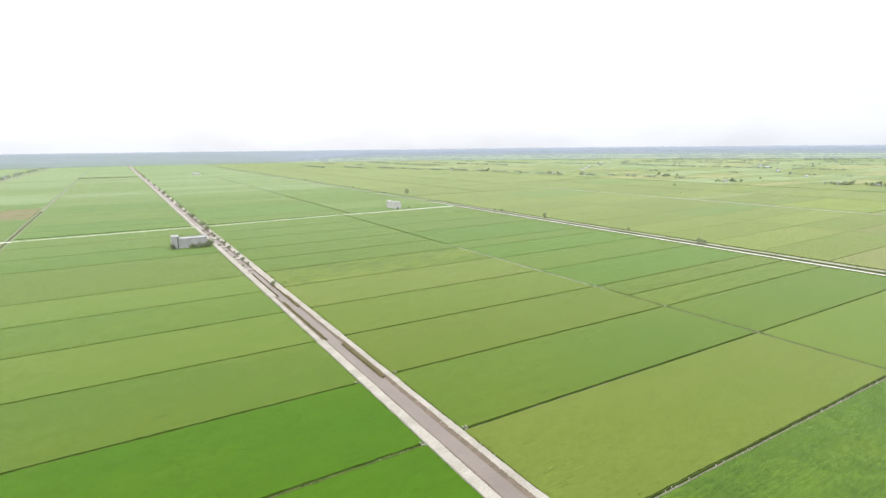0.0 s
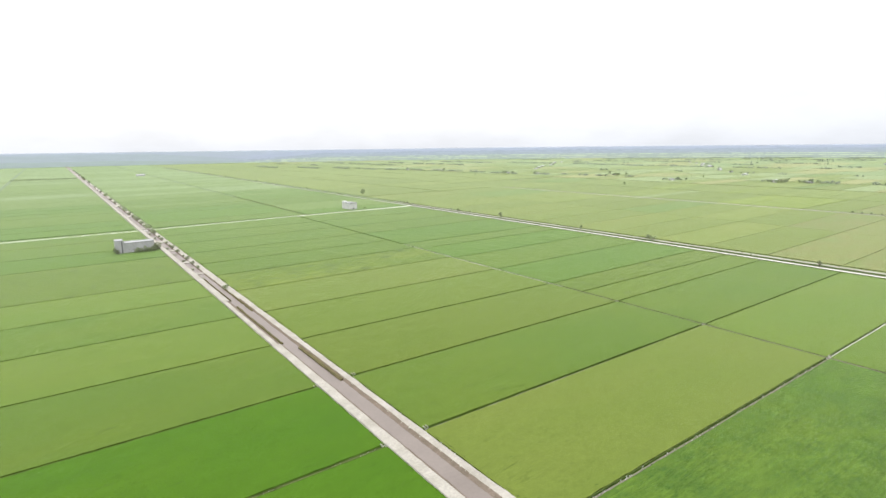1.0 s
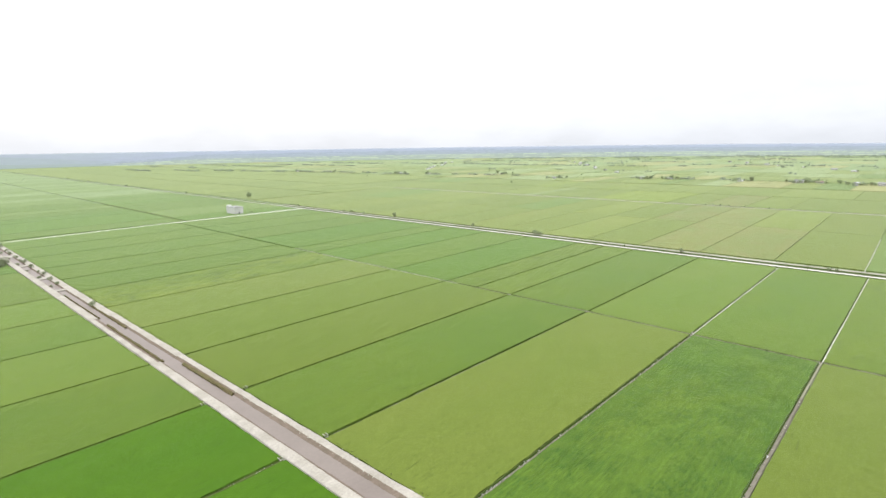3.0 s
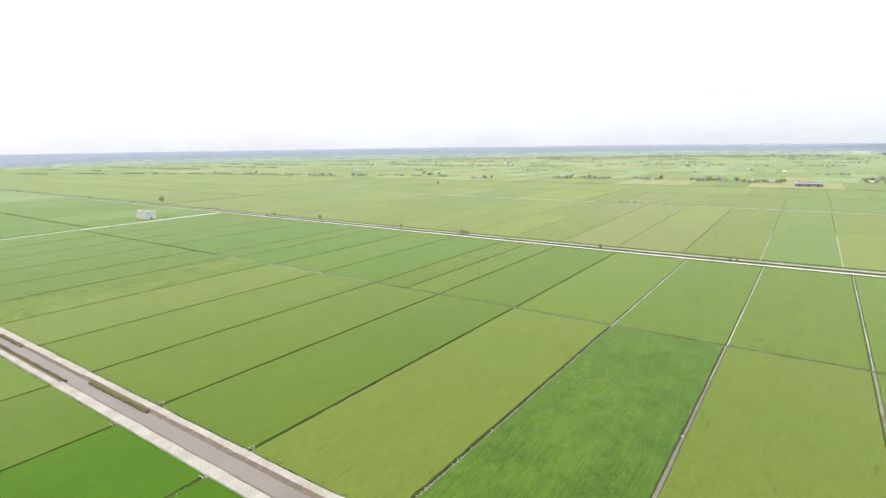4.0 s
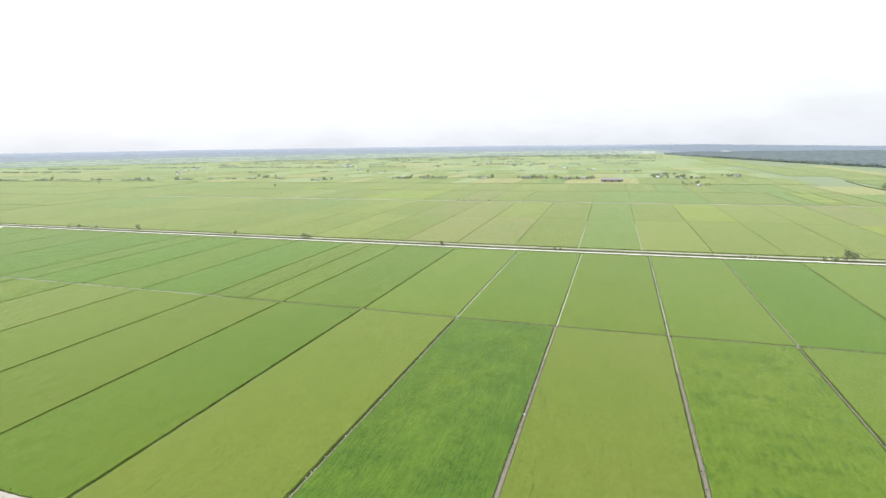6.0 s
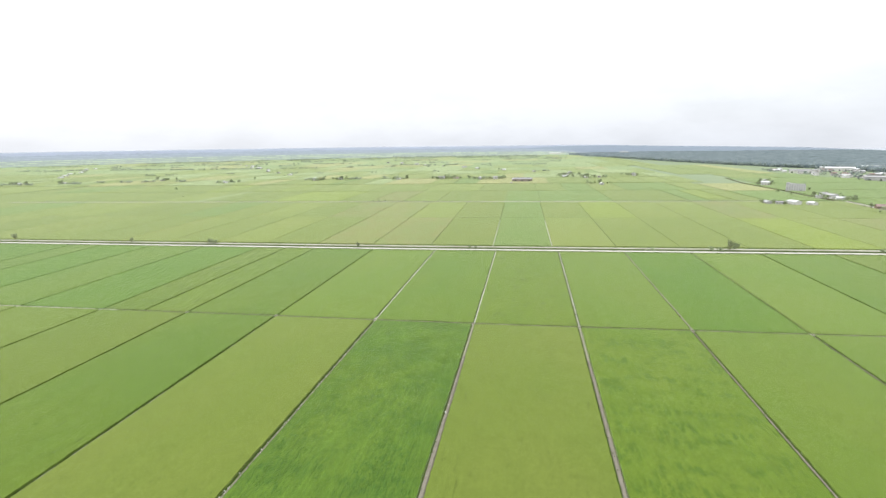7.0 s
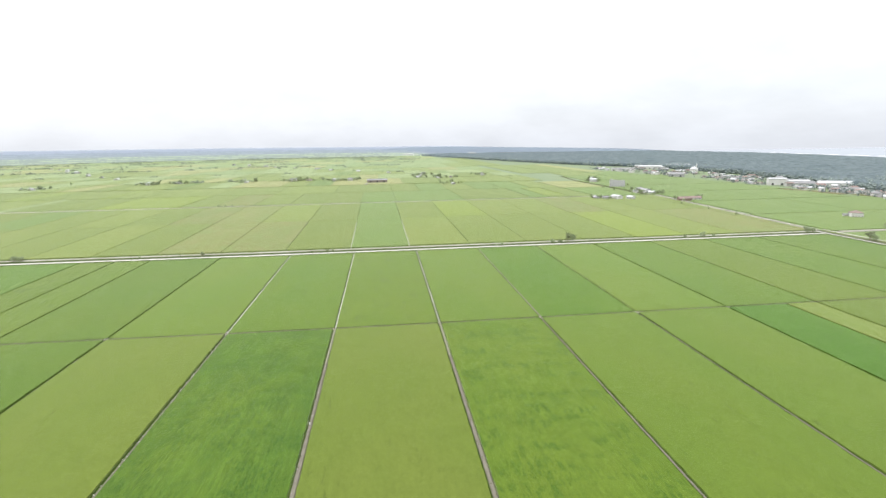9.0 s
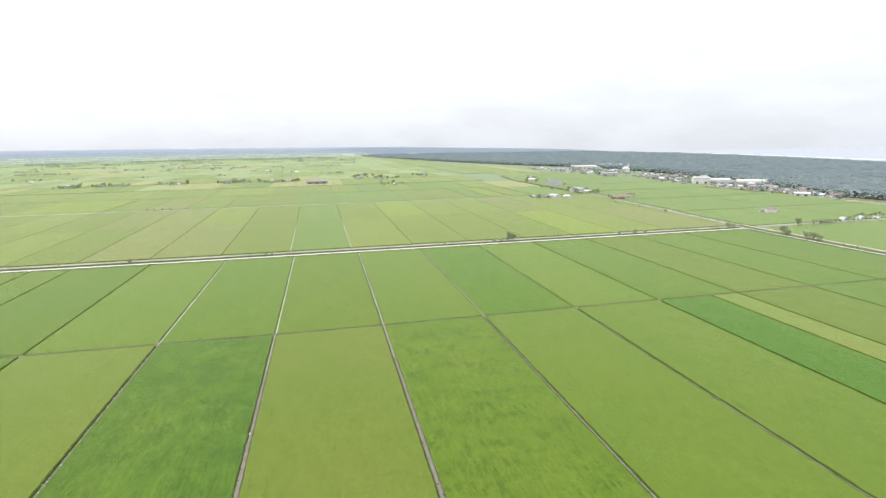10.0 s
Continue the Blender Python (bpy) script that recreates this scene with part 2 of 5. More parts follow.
# matt and pale: haze and the sky's reflection are put into the colour
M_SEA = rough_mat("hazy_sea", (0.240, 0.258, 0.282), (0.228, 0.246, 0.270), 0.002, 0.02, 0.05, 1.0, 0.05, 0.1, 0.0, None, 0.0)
M_BARK = rough_mat("bark", (0.16, 0.12, 0.09), (0.10, 0.08, 0.06), 0.8, 5.0, 0.3)
M_LEAF = leaf_mat("leaves", (0.220, 0.275, 0.155), (0.290, 0.335, 0.205))
M_LEAF2 = leaf_mat("leaves_greyish", (0.190, 0.225, 0.130), (0.240, 0.270, 0.165))
# greyed leaf colour stands in for the haze over the far trees
M_LEAF3 = rough_mat("leaves_far_hazed", (0.190, 0.222, 0.180), (0.235, 0.266, 0.215), 0.05, 0.4, 0.2, 0.9, 0.3, 0.5, 0.0, None, 0.05)
M_PALM = leaf_mat("palm_fronds", (0.120, 0.165, 0.075), (0.160, 0.205, 0.095))
M_TUFT = leaf_mat("verge_grass", (0.075, 0.100, 0.028), (0.115, 0.130, 0.045))
M_TUFTD = leaf_mat("bund_tufts", (0.040, 0.064, 0.014), (0.062, 0.084, 0.022))
M_CLUMP = rough_mat("rank_rice", (0.020, 0.046, 0.007), (0.034, 0.064, 0.010), 0.2, 2.0, 0.2, 0.9, 0.3, 0.1, 0.0, None, 0.05)
M_WALLG = rough_mat("grey_cement_plaster", (0.36, 0.36, 0.355), (0.30, 0.30, 0.295), 0.18, 1.2, 0.08, 0.9, 0.2, 0.03, 0.05)
M_WALLW = rough_mat("white_painted_wall", (0.50, 0.50, 0.48), (0.43, 0.43, 0.41), 0.2, 1.2, 0.06, 0.85, 0.2, 0.02, 0.08)
M_ROOFW = rough_mat("pale_metal_roof", (0.36, 0.37, 0.38), (0.28, 0.29, 0.30), 0.1, 1.0, 0.08, 0.5, 0.2, 0.02, 0.12)
M_ROOFG = rough_mat("grey_sheet_roof", (0.20, 0.20, 0.205), (0.15, 0.15, 0.155), 0.15, 1.0, 0.1, 0.6, 0.2, 0.02, 0.2)
M_ROOFR = rough_mat("red_brown_tile_roof", (0.165, 0.118, 0.105), (0.130, 0.102, 0.092), 0.2, 1.0, 0.12, 0.8, 0.2, 0.02, 0.15)
M_ROOFB = rough_mat("blue_sheet_roof", (0.22, 0.30, 0.36), (0.19, 0.26, 0.32), 0.15, 1.0, 0.08, 0.5, 0.2, 0.02, 0.1)
M_DARK = rough_mat("dark_opening", (0.06, 0.06, 0.065), (0.045, 0.045, 0.05), 0.4, 2.0, 0.1, 0.4)
M_WOOD = rough_mat("weathered_timber", (0.20, 0.15, 0.11), (0.15, 0.115, 0.09), 0.6, 3.0, 0.2)
M_SHED = rough_mat("greyed_timber", (0.235, 0.205, 0.175), (0.190, 0.168, 0.145), 0.3, 2.0, 0.15)
M_METAL = rough_mat("galvanised_metal", (0.45, 0.46, 0.47), (0.38, 0.39, 0.40), 0.5, 3.0, 0.1, 0.45)


# ---- mesh helpers ----
RNG = np.random.default_rng(7)
LATTICE = RNG.random((256, 256))


def wave(x, y):
    """Smooth value noise from 0 to 1 on arrays."""
    x, y = np.asarray(x, float), np.asarray(y, float)
    i, j = np.floor(x).astype(int), np.floor(y).astype(int)
    u, v = x - i, y - j
    u, v = u * u * (3 - 2 * u), v * v * (3 - 2 * v)
    a, b = LATTICE[i % 256, j % 256], LATTICE[(i + 1) % 256, j % 256]
    c, d = LATTICE[i % 256, (j + 1) % 256], LATTICE[(i + 1) % 256, (j + 1) % 256]
    return (a * (1 - u) + b * u) * (1 - v) + (c * (1 - u) + d * u) * v


def bend(x, y):
    """The canals and the lots between them swing slightly east as they run north."""
    y = np.asarray(y, float)
    drift = np.interp(x, [-120, 90, 287, 505, 720, 920], [0.0, 0.005, 0.017, 0.02, 0.01, 0.0]) * np.maximum(0.0, y - 100)
    return x + drift - np.interp(x, [110, 286, 470], [0.0, 2.6, 0.0]) * np.interp(y, [0, 150], [1.0, 0.0])


def swing(x, y):
    """The field lines between the canals are not quite square to them: they lean southwards as they run east."""
    y = np.asarray(y, float)
    near = np.interp(x, [90, 98, 285, 290], [0.0, 2.4, 0.0, 0.0]) * np.interp(y, [-460, -400, 320, 440], [0.0, 1.0, 1.0, 0.0])
    far = np.interp(x, [280, 287, 487, 489], [0.0, 0.0, -2.4, 0.0]) * np.interp(y, [-330, -280, 120, 260], [0.0, 1.0, 1.0, 0.0])
    fan = np.interp(x, [515, 516, 914, 916], [0.0, 0.0, 0.035, 0.0]) * np.clip(y, -400, 400)
    return y + near + far + fan


def mesh_of(name, verts, faces, mats, smooth=False):
    me = bpy.data.meshes.new(name)
    me.from_pydata([tuple(map(float, v)) for v in verts], [], [tuple(map(int, f)) for f in faces])
    for m in (mats if isinstance(mats, (list, tuple)) else [mats]):
        me.materials.append(m)
    if smooth:
        me.polygons.foreach_set("use_smooth", [True] * len(me.polygons))
    me.update()
    return me


def put(name, me, parent=None, label="", at=None):
    ob = new(name, me)
    if parent:
        ob.parent = parent
    if at is not None:
        ob.matrix_basis = at
    if label:
        ob["label"] = label
    return ob


def part(name, bm, material, parent, label=""):
    me = bpy.data.meshes.new(name)
    bm.to_mesh(me)
    bm.free()
    me.materials.append(material)
    return put(name, me, parent, label)


def grid_faces(nx, ny):
    i, j = np.meshgrid(np.arange(nx - 1), np.arange(ny - 1), indexing="ij")
    a = (i * ny + j).ravel()
    return np.stack([a, a + ny, a + ny + 1, a + 1], 1)


def slab(name, x0, x1, y0, y1, top, mat, cell=2.5, relief=0.12, edge=0.25, smooth_top=False):
    """A standing crop: a gently uneven canopy with a ragged rim that drops to the ground."""
    nx, ny = max(3, int((x1 - x0) / cell) + 1), max(3, int((y1 - y0) / cell) + 1)
    gx, gy = np.meshgrid(np.linspace(x0, x1, nx), np.linspace(y0, y1, ny), indexing="ij")
    z = top + relief * (2 * wave(gx * 0.13 + 9, gy * 0.19 + 5) - 1) + relief * 0.7 * (2 * wave(gx * 0.41, gy * 0.47) - 1)
    gx, gy = bend(gx, gy), swing(gx, gy)
    rim = np.zeros_like(gx, bool)
    rim[0], rim[-1], rim[:, 0], rim[:, -1] = True, True, True, True
    if edge:
        j1, j2 = edge * (2 * wave(gx * 0.6, gy * 0.6 + 31) - 1), edge * (2 * wave(gx * 0.6 + 17, gy * 0.6) - 1)
        gx, gy = gx + np.where(rim, j1, 0), gy + np.where(rim, j2, 0)
    verts = np.stack([gx, gy, z], -1).reshape(-1, 3)
    faces = grid_faces(nx, ny)
    loop = [i * ny for i in range(nx)] + [(nx - 1) * ny + j for j in range(1, ny)] + \
           [i * ny + ny - 1 for i in range(nx - 2, -1, -1)] + [j for j in range(ny - 2, 0, -1)]
    low = verts[loop].copy()
    low[:, 2] = 0.0
    n, m = len(verts), len(loop)
    skirt = [(loop[k], n + k, n + (k + 1) % m, loop[(k + 1) % m]) for k in range(m)]
    skirt = [tuple(reversed(f)) for f in skirt]
    return mesh_of(name, np.concatenate([verts, low]), [*faces, *skirt, tuple(range(n, n + m))[::-1]], mat, smooth_top)


def sweep(name, p0, p1, profile, mat, step=4.0, wobble=0.15, lift=0.05, closed=True, mats=None):
    """A cross-section, given as (offset to the right of the line, height), drawn out from p0 to p1 with a slightly uneven line."""
    p0, p1 = np.array(p0, float), np.array(p1, float)
    length = np.hypot(*(p1 - p0))
    d = (p1 - p0) / length
    r = np.array([d[1], -d[0]])
    n = max(2, int(length / step) + 1)
    s = np.linspace(0, length, n)
    k = len(profile)
    verts = np.zeros((n, k, 3))
    for j, (o, h) in enumerate(profile):
        c = p0 + np.outer(s, d)
        wob = wobble * (1.2 * wave(c[:, 0] * 0.08 + j * 7.3, c[:, 1] * 0.08 + j * 3.1) + 0.9 * wave(c[:, 0] * 0.43 + j * 5.3, c[:, 1] * 0.43) - 1.05)
        verts[:, j, :2] = c + np.outer(o + wob, r)
        across = verts[:, j, 0].copy()
        verts[:, j, 0] = bend(across, verts[:, j, 1])
        verts[:, j, 1] = swing(across, verts[:, j, 1])
        verts[:, j, 2] = h + (lift * (2 * wave(c[:, 0] * 0.3 + j * 2.7, c[:, 1] * 0.3 + 40) - 1) if h > 0.03 else 0)
    faces, slots = [], []
    ring = k if closed else k - 1
    for i in range(n - 1):
        for j in range(ring):
            q = (j + 1) % k
            faces.append((i * k + j, (i + 1) * k + j, (i + 1) * k + q, i * k + q))
            slots.append(mats[j] if mats else 0)
    if closed:
        faces += [tuple(range(k)), tuple((n - 1) * k + j for j in range(k))[::-1]]
        slots += [0, 0]
    me = mesh_of(name, verts.reshape(-1, 3), faces, mat)
    me.polygons.foreach_set("material_index", slots)
    bm = bmesh.new()
    bm.from_mesh(me)
    bmesh.ops.recalc_face_normals(bm, faces=bm.faces)
    bm.to_mesh(me)
    bm.free()
    return me


def box_bm(bm, cx, cy, z0, sx, sy, sz, turn=0.0):
    m = Matrix.Translation((cx, cy, z0 + sz / 2)) @ Matrix.Rotation(turn, 4, "Z") @ Matrix.Diagonal((sx, sy, sz, 1))
    return bmesh.ops.create_cube(bm, size=1, matrix=m)["verts"]


def box(name, cx, cy, z0, sx, sy, sz, mat, parent, label="", bevel=0.0):
    bm = bmesh.new()
    box_bm(bm, cx, cy, z0, sx, sy, sz)
    if bevel:
        bmesh.ops.bevel(bm, geom=bm.edges[:], offset=bevel, segments=1, affect="EDGES")
    return part(name, bm, mat, parent, label)


# ---- ground, sea, backdrop ----
COAST = -1990.0


def coast(x):
    return np.interp(x, [-7000, 1500, 2000, 2600, 3200, 7000], [COAST, COAST, -2120, -2290, -2390, -2500])


ground = put("ground", mesh_of("ground", [(x, float(coast(x)), 0) for x in (-7000, 1500, 2000, 2600, 3200, 7000)] + [(7000, 7000, 0), (-7000, 7000, 0)], [tuple(range(8))], M_GROUND))
tagged(ground, "flat green grassy plain reaching the horizon", "ground", kind="structure")
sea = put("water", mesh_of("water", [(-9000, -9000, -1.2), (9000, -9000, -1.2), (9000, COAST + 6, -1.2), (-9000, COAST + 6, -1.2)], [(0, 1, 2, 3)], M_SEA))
tagged(sea, "pale sea behind the coastal forest, haze in its colour", "sea", kind="structure")


def sand_flats():
    """Bright wet sand and surf that show beyond the tops of the coastal forest."""
    for k in range(9):
        x = 1350 + k * 240
        p0, p1 = (x, float(coast(x)) - 312), (x + 190, float(coast(x + 190)) - 316)
        me = sweep("sand_flat", p0, p1, [(-12, -1.3), (-10, -0.9), (0, -0.8), (9, -0.95), (12, -1.3)], M_PALE, 12.0, 9.0, 0.05)
        tagged(put("sand_flat", me), "pale wet sand and surf along the shallow coast", "sandbank", "sandbanks off the coast", "structure")


def far_woods():
    """The wooded horizon inland: a rise with an uneven top, in three receding steps. Haze is put into its blue-grey
    colour.
    """
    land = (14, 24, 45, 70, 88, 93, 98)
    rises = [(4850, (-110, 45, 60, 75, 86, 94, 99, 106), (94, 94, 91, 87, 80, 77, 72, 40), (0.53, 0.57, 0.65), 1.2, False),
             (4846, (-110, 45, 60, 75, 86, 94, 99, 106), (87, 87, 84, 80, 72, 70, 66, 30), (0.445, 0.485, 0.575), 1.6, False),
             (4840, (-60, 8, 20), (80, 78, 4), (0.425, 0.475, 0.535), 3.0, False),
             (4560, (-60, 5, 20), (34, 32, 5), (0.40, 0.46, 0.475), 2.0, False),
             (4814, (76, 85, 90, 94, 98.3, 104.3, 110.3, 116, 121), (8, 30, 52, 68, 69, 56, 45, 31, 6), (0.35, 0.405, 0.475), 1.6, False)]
    # open land and broken tree lines by turns, each a little nearer and painted less hazy
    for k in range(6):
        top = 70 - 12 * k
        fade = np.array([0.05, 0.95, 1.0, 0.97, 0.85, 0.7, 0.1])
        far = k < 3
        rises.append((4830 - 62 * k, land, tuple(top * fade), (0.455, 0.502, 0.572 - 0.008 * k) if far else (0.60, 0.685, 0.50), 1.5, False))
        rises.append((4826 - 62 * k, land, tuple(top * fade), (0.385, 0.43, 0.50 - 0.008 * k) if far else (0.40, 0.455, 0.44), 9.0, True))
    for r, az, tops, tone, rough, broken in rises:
        m = rough_mat("hazed_woods", tone, tuple(c * 0.95 for c in tone), 0.008, 0.05, 0.06, 0.95, 0.1, 0.5, 0.0, (1, 1, 14), 0.0)
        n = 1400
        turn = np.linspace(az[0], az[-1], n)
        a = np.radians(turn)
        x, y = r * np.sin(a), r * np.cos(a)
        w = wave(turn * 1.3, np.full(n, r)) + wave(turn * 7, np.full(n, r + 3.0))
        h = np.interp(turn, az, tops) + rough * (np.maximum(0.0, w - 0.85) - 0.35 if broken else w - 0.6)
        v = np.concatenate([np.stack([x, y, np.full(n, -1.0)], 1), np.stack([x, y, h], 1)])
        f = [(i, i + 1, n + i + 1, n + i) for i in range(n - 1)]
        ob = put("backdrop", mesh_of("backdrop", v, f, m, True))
        tagged(ob, "blue-grey horizon line of distant woods with painted-in haze", "distant woods", kind="structure")


sand_flats()
far_woods()

# ---- fields ----
CROP_WORDS = {
    "olive": "olive-green rice field with an even dense crop", "light": "light olive rice field with an even crop",
    "green": "mid-green rice field with an even young crop", "fresh": "fresh light green rice field with an even crop", "deep": "deep green rice field with a dense crop",
    "bright": "bright green rice field with an even young crop", "vivid": "vivid green rice field with a young dense crop", "lush": "lush dark green rice field with a dense crop", "mottled": "bright green rice field mottled with darker growth",
    "streaked": "green rice field streaked with darker patches", "spotted": "olive-green rice field with a few dark spots",
    "lodged": "green rice field with pale lodged patches", "yellow": "yellowish green rice field near ripening",
    "pale": "distant rice field with haze mixed into its pale green", "plain_yellow": "bright yellowish green rice field of the wide plain", "misty": "distant rice field with haze mixed into its bluish green", "straw": "straw-yellow ripe distant rice field",
    "plain_olive": "olive-green rice field of the wide plain", "plain_light": "light yellowish green rice field of the wide plain",
    "plain_green": "fresh green rice field of the wide plain", "plain_tan": "brownish ripening rice field of the wide plain",
    "fallow": "bare brown fallow field between the crops"}


def field(x0, x1, y0, y1, crop, cell=2.5, top=0.62, edge=0.25):
    me = slab("rice_field", x0, x1, y0, y1, top, CROP[crop], cell, 0.035 if cell < 6 else 0.0, edge)
    return tagged(put("rice_field", me), CROP_WORDS[crop], "rice field", "rice fields in the plain", "structure")


WIDE = {26.9: 1.1, -30: 1.1, 83.4: 1.0, 83.5: 0.85, -87.3: 1.0, -144.4: 1.0, 144: 0.85, 145.5: 1.0, -144.2: 0.9}


def column(x0, x1, lines, crops, gap=0.65, cell=2.5):
    for a, b, c in zip(lines, lines[1:], crops):
        field(x0, x1, a + WIDE.get(a, gap), b - WIDE.get(b, gap), c, cell)


# west of the canal road
W_Y = (-600, -400, -200, -30, 27, 85, 145.5, 203, 263, 324, 383, 442, 562, 631, 705, 778)
W_C = "olive green olive green vivid vivid vivid green fresh green fresh spotted deep green green".split()
column(-106, 81.3, W_Y, W_C)
column(-330, -116, (85, 203, 324, 442, 562, 631, 705, 778), "green olive green light green green green".split(), 0.9, 8)
# between the canal road and the middle drain
A_Y = (-452, -374, -316, -257.8, -238, -200.4, -144.4, -87.3, -30, 26.9, 83.4, 144, 201.6, 260.6, 321.4, 385, 446, 501, 563, 632, 700, 778)
A_C = "olive green olive yellow lush fresh fresh streaked light mottled light green olive olive light lodged green green green green green".split()
column(97.4, 285.3, A_Y, A_C, 0.75)
# between the middle drain and the second canal
B_Y = (-452, -374, -316, -258, -200.4, -144.2, -87.5, -30, 26.8, 83.5, 143.6, 201.6, 231, 259.8, 320.5, 379.5, 436, 471, 560, 629, 700, 776)
B_C = "green green olive green fresh deep fresh spotted green fresh green spotted spotted bright green deep green deep green green green".split()
column(287.4, 487.6, B_Y, B_C, 0.65)
# beyond the second canal, two lots deep, then the wider plain
C_Y = (-452, -374, -316.5, -260, -204.5, -145.5, -87.5, -28, 28.3, 89.5, 149.3, 207.2, 264.5, 320.5, 380, 440, 502, 570, 640, 712, 800, 900, 1000)
WIDE.update({y: 0.3 for y in C_Y if y not in (-260, -87.5, -28, 28.3, 89.5, 149.3, 207.2)})
C_C = "plain_tan plain_light plain_yellow plain_olive plain_olive plain_olive plain_light plain_green plain_olive plain_tan plain_tan plain_olive plain_light plain_olive plain_light plain_olive plain_olive plain_light plain_olive plain_light plain_olive plain_light".split()
C_C2 = "plain_olive plain_light plain_tan plain_light plain_light plain_yellow plain_olive plain_green plain_olive plain_light plain_tan plain_tan plain_olive plain_light plain_olive plain_green plain_olive plain_olive plain_light plain_light plain_green plain_olive".split()
column(516, 714, C_Y, C_C, 0.42, 5)
column(714.6, 914, C_Y, C_C2, 0.42, 5)
rnd = random.Random(11)


def far_column(x0, x1, y0, y1, depth, crops, gap=1.0, drop=0.0):
    y = y0
    while y < y1 - depth * 0.4:
        b = min(y1, y + depth * rnd.choice((1, 1, 1, 2, 0.5)))
        if rnd.random() >= drop:
            field(x0, x1, y + gap, b - gap, rnd.choice(crops), 40, 0.6, 0.0)
        y = b


field(925, 1107, -482, -392, "plain_green", 20)
field(925, 1130, -389, -347, "plain_olive", 20)
field(957, 1130, -345, -307, "plain_yellow", 20)
field(925, 955, -345, -307, "plain_olive", 20)
field(925, 1130, -305, -274, "plain_green", 20)
far_column(925, 1130, -271, 330, 60, ("plain_light", "plain_olive", "plain_green", "plain_olive", "plain_green", "plain_tan"), 0.45)
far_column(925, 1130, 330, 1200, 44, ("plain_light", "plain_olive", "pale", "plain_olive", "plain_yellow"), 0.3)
far_column(1133, 1338, -330, 330, 60, ("plain_light", "plain_olive", "plain_green", "plain_green", "plain_olive"), 0.45)
far_column(1133, 1338, 330, 1200, 44, ("plain_light", "plain_olive", "plain_yellow", "plain_green", "plain_light"), 0.3)
field(1110, 1296, -487, -394, "straw", 20)
field(1133, 1338, -389, -332, "plain_light", 20)
for x in range(516, 1340, 206):
    far_column(x, x + 203, 1003 if x < 900 else 1203, 4400, 120, ("plain_light", "plain_light", "plain_light", "plain_olive"))
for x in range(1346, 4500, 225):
    # farther columns take more of the crops with haze in their colour
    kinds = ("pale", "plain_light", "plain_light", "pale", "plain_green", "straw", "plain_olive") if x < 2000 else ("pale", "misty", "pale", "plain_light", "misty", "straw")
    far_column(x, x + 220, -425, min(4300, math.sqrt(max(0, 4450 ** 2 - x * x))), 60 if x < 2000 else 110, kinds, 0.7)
# north of the cross drain
for x0, x1 in ((-330, -116), (-106, 79.5), (100.5, 299), (305, 498)):
    y = 786.0
    while y < 4400:
        b = y + rnd.choice((60, 60, 120))
        brown = x0 == -330 and 1000 < y < 1150
        # misty, the crop with haze in its colour, takes over farther north
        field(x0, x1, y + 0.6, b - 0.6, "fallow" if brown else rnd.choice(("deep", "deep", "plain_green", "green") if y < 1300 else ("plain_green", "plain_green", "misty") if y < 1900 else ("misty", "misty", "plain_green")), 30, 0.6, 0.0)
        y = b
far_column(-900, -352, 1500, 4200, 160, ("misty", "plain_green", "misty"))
LANE = ((512, -463), (640, -470), (837, -480), (919, -486), (1110, -492), (1300, -494), (1480, -520))


def lane_y(x):
    return float(np.interp(x, [p[0] for p in LANE], [p[1] for p in LANE]))


for k in range(6):
    x = 516 + k * 66.3
    field(x, x + 66.3, lane_y(x) + 3.5, -452.42, "plain_tan" if k < 3 else "plain_olive", 6, 0.62, 0.0)
# beyond the crossing canal towards the town
for x0, x1 in ((104, 300), (303, 492), (508, 640), (642, 800), (803, 960), (963, 1120), (1123, 1300), (1303, 1480)):
    field(x0, x1, -640, -473 if x1 < 495 else min(lane_y(x0), lane_y(x1)) - 6, "plain_green", 12, 0.6, 0.0)
    field(x0, x1, -774 if 790 < x0 < 900 else -796, -641, "plain_green", 12, 0.6, 0.0)
far_column(1484, 1660, -760, -525, 110, ("plain_green", "plain_light", "plain_green"))
far_column(1664, 2300, -730, -428, 110, ("plain_olive", "plain_light", "straw", "plain_tan"))
far_column(2304, 3600, -560, -428, 66, ("plain_light", "plain_olive", "straw"))

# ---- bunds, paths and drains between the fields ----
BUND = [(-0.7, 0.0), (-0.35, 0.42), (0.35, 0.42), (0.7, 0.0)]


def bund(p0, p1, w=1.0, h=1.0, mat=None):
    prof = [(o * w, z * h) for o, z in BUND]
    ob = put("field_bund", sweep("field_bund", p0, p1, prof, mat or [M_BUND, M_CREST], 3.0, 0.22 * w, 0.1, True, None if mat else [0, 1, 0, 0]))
    return tagged(ob, "low earth bund overgrown with dark grass", "bund", "bunds between the fields", "structure")


def drain(p0, p1, w=1.2, h=0.75):
    """An open concrete field drain: a U-shaped channel standing proud of the soil."""
    a, t = w / 2, 0.16
    prof = [(-a - t, 0.0), (-a - t, h), (-a, h), (-a + 0.1, 0.18), (a - 0.1, 0.18), (a, h), (a + t, h), (a + t, 0.0)]
    ob = put("field_drain", sweep("field_drain", p0, p1, prof, M_CONC, 6.0, 0.02, 0.0))
    return tagged(ob, "open pale concrete drain along the fields", "drain", "field drains", "structure")


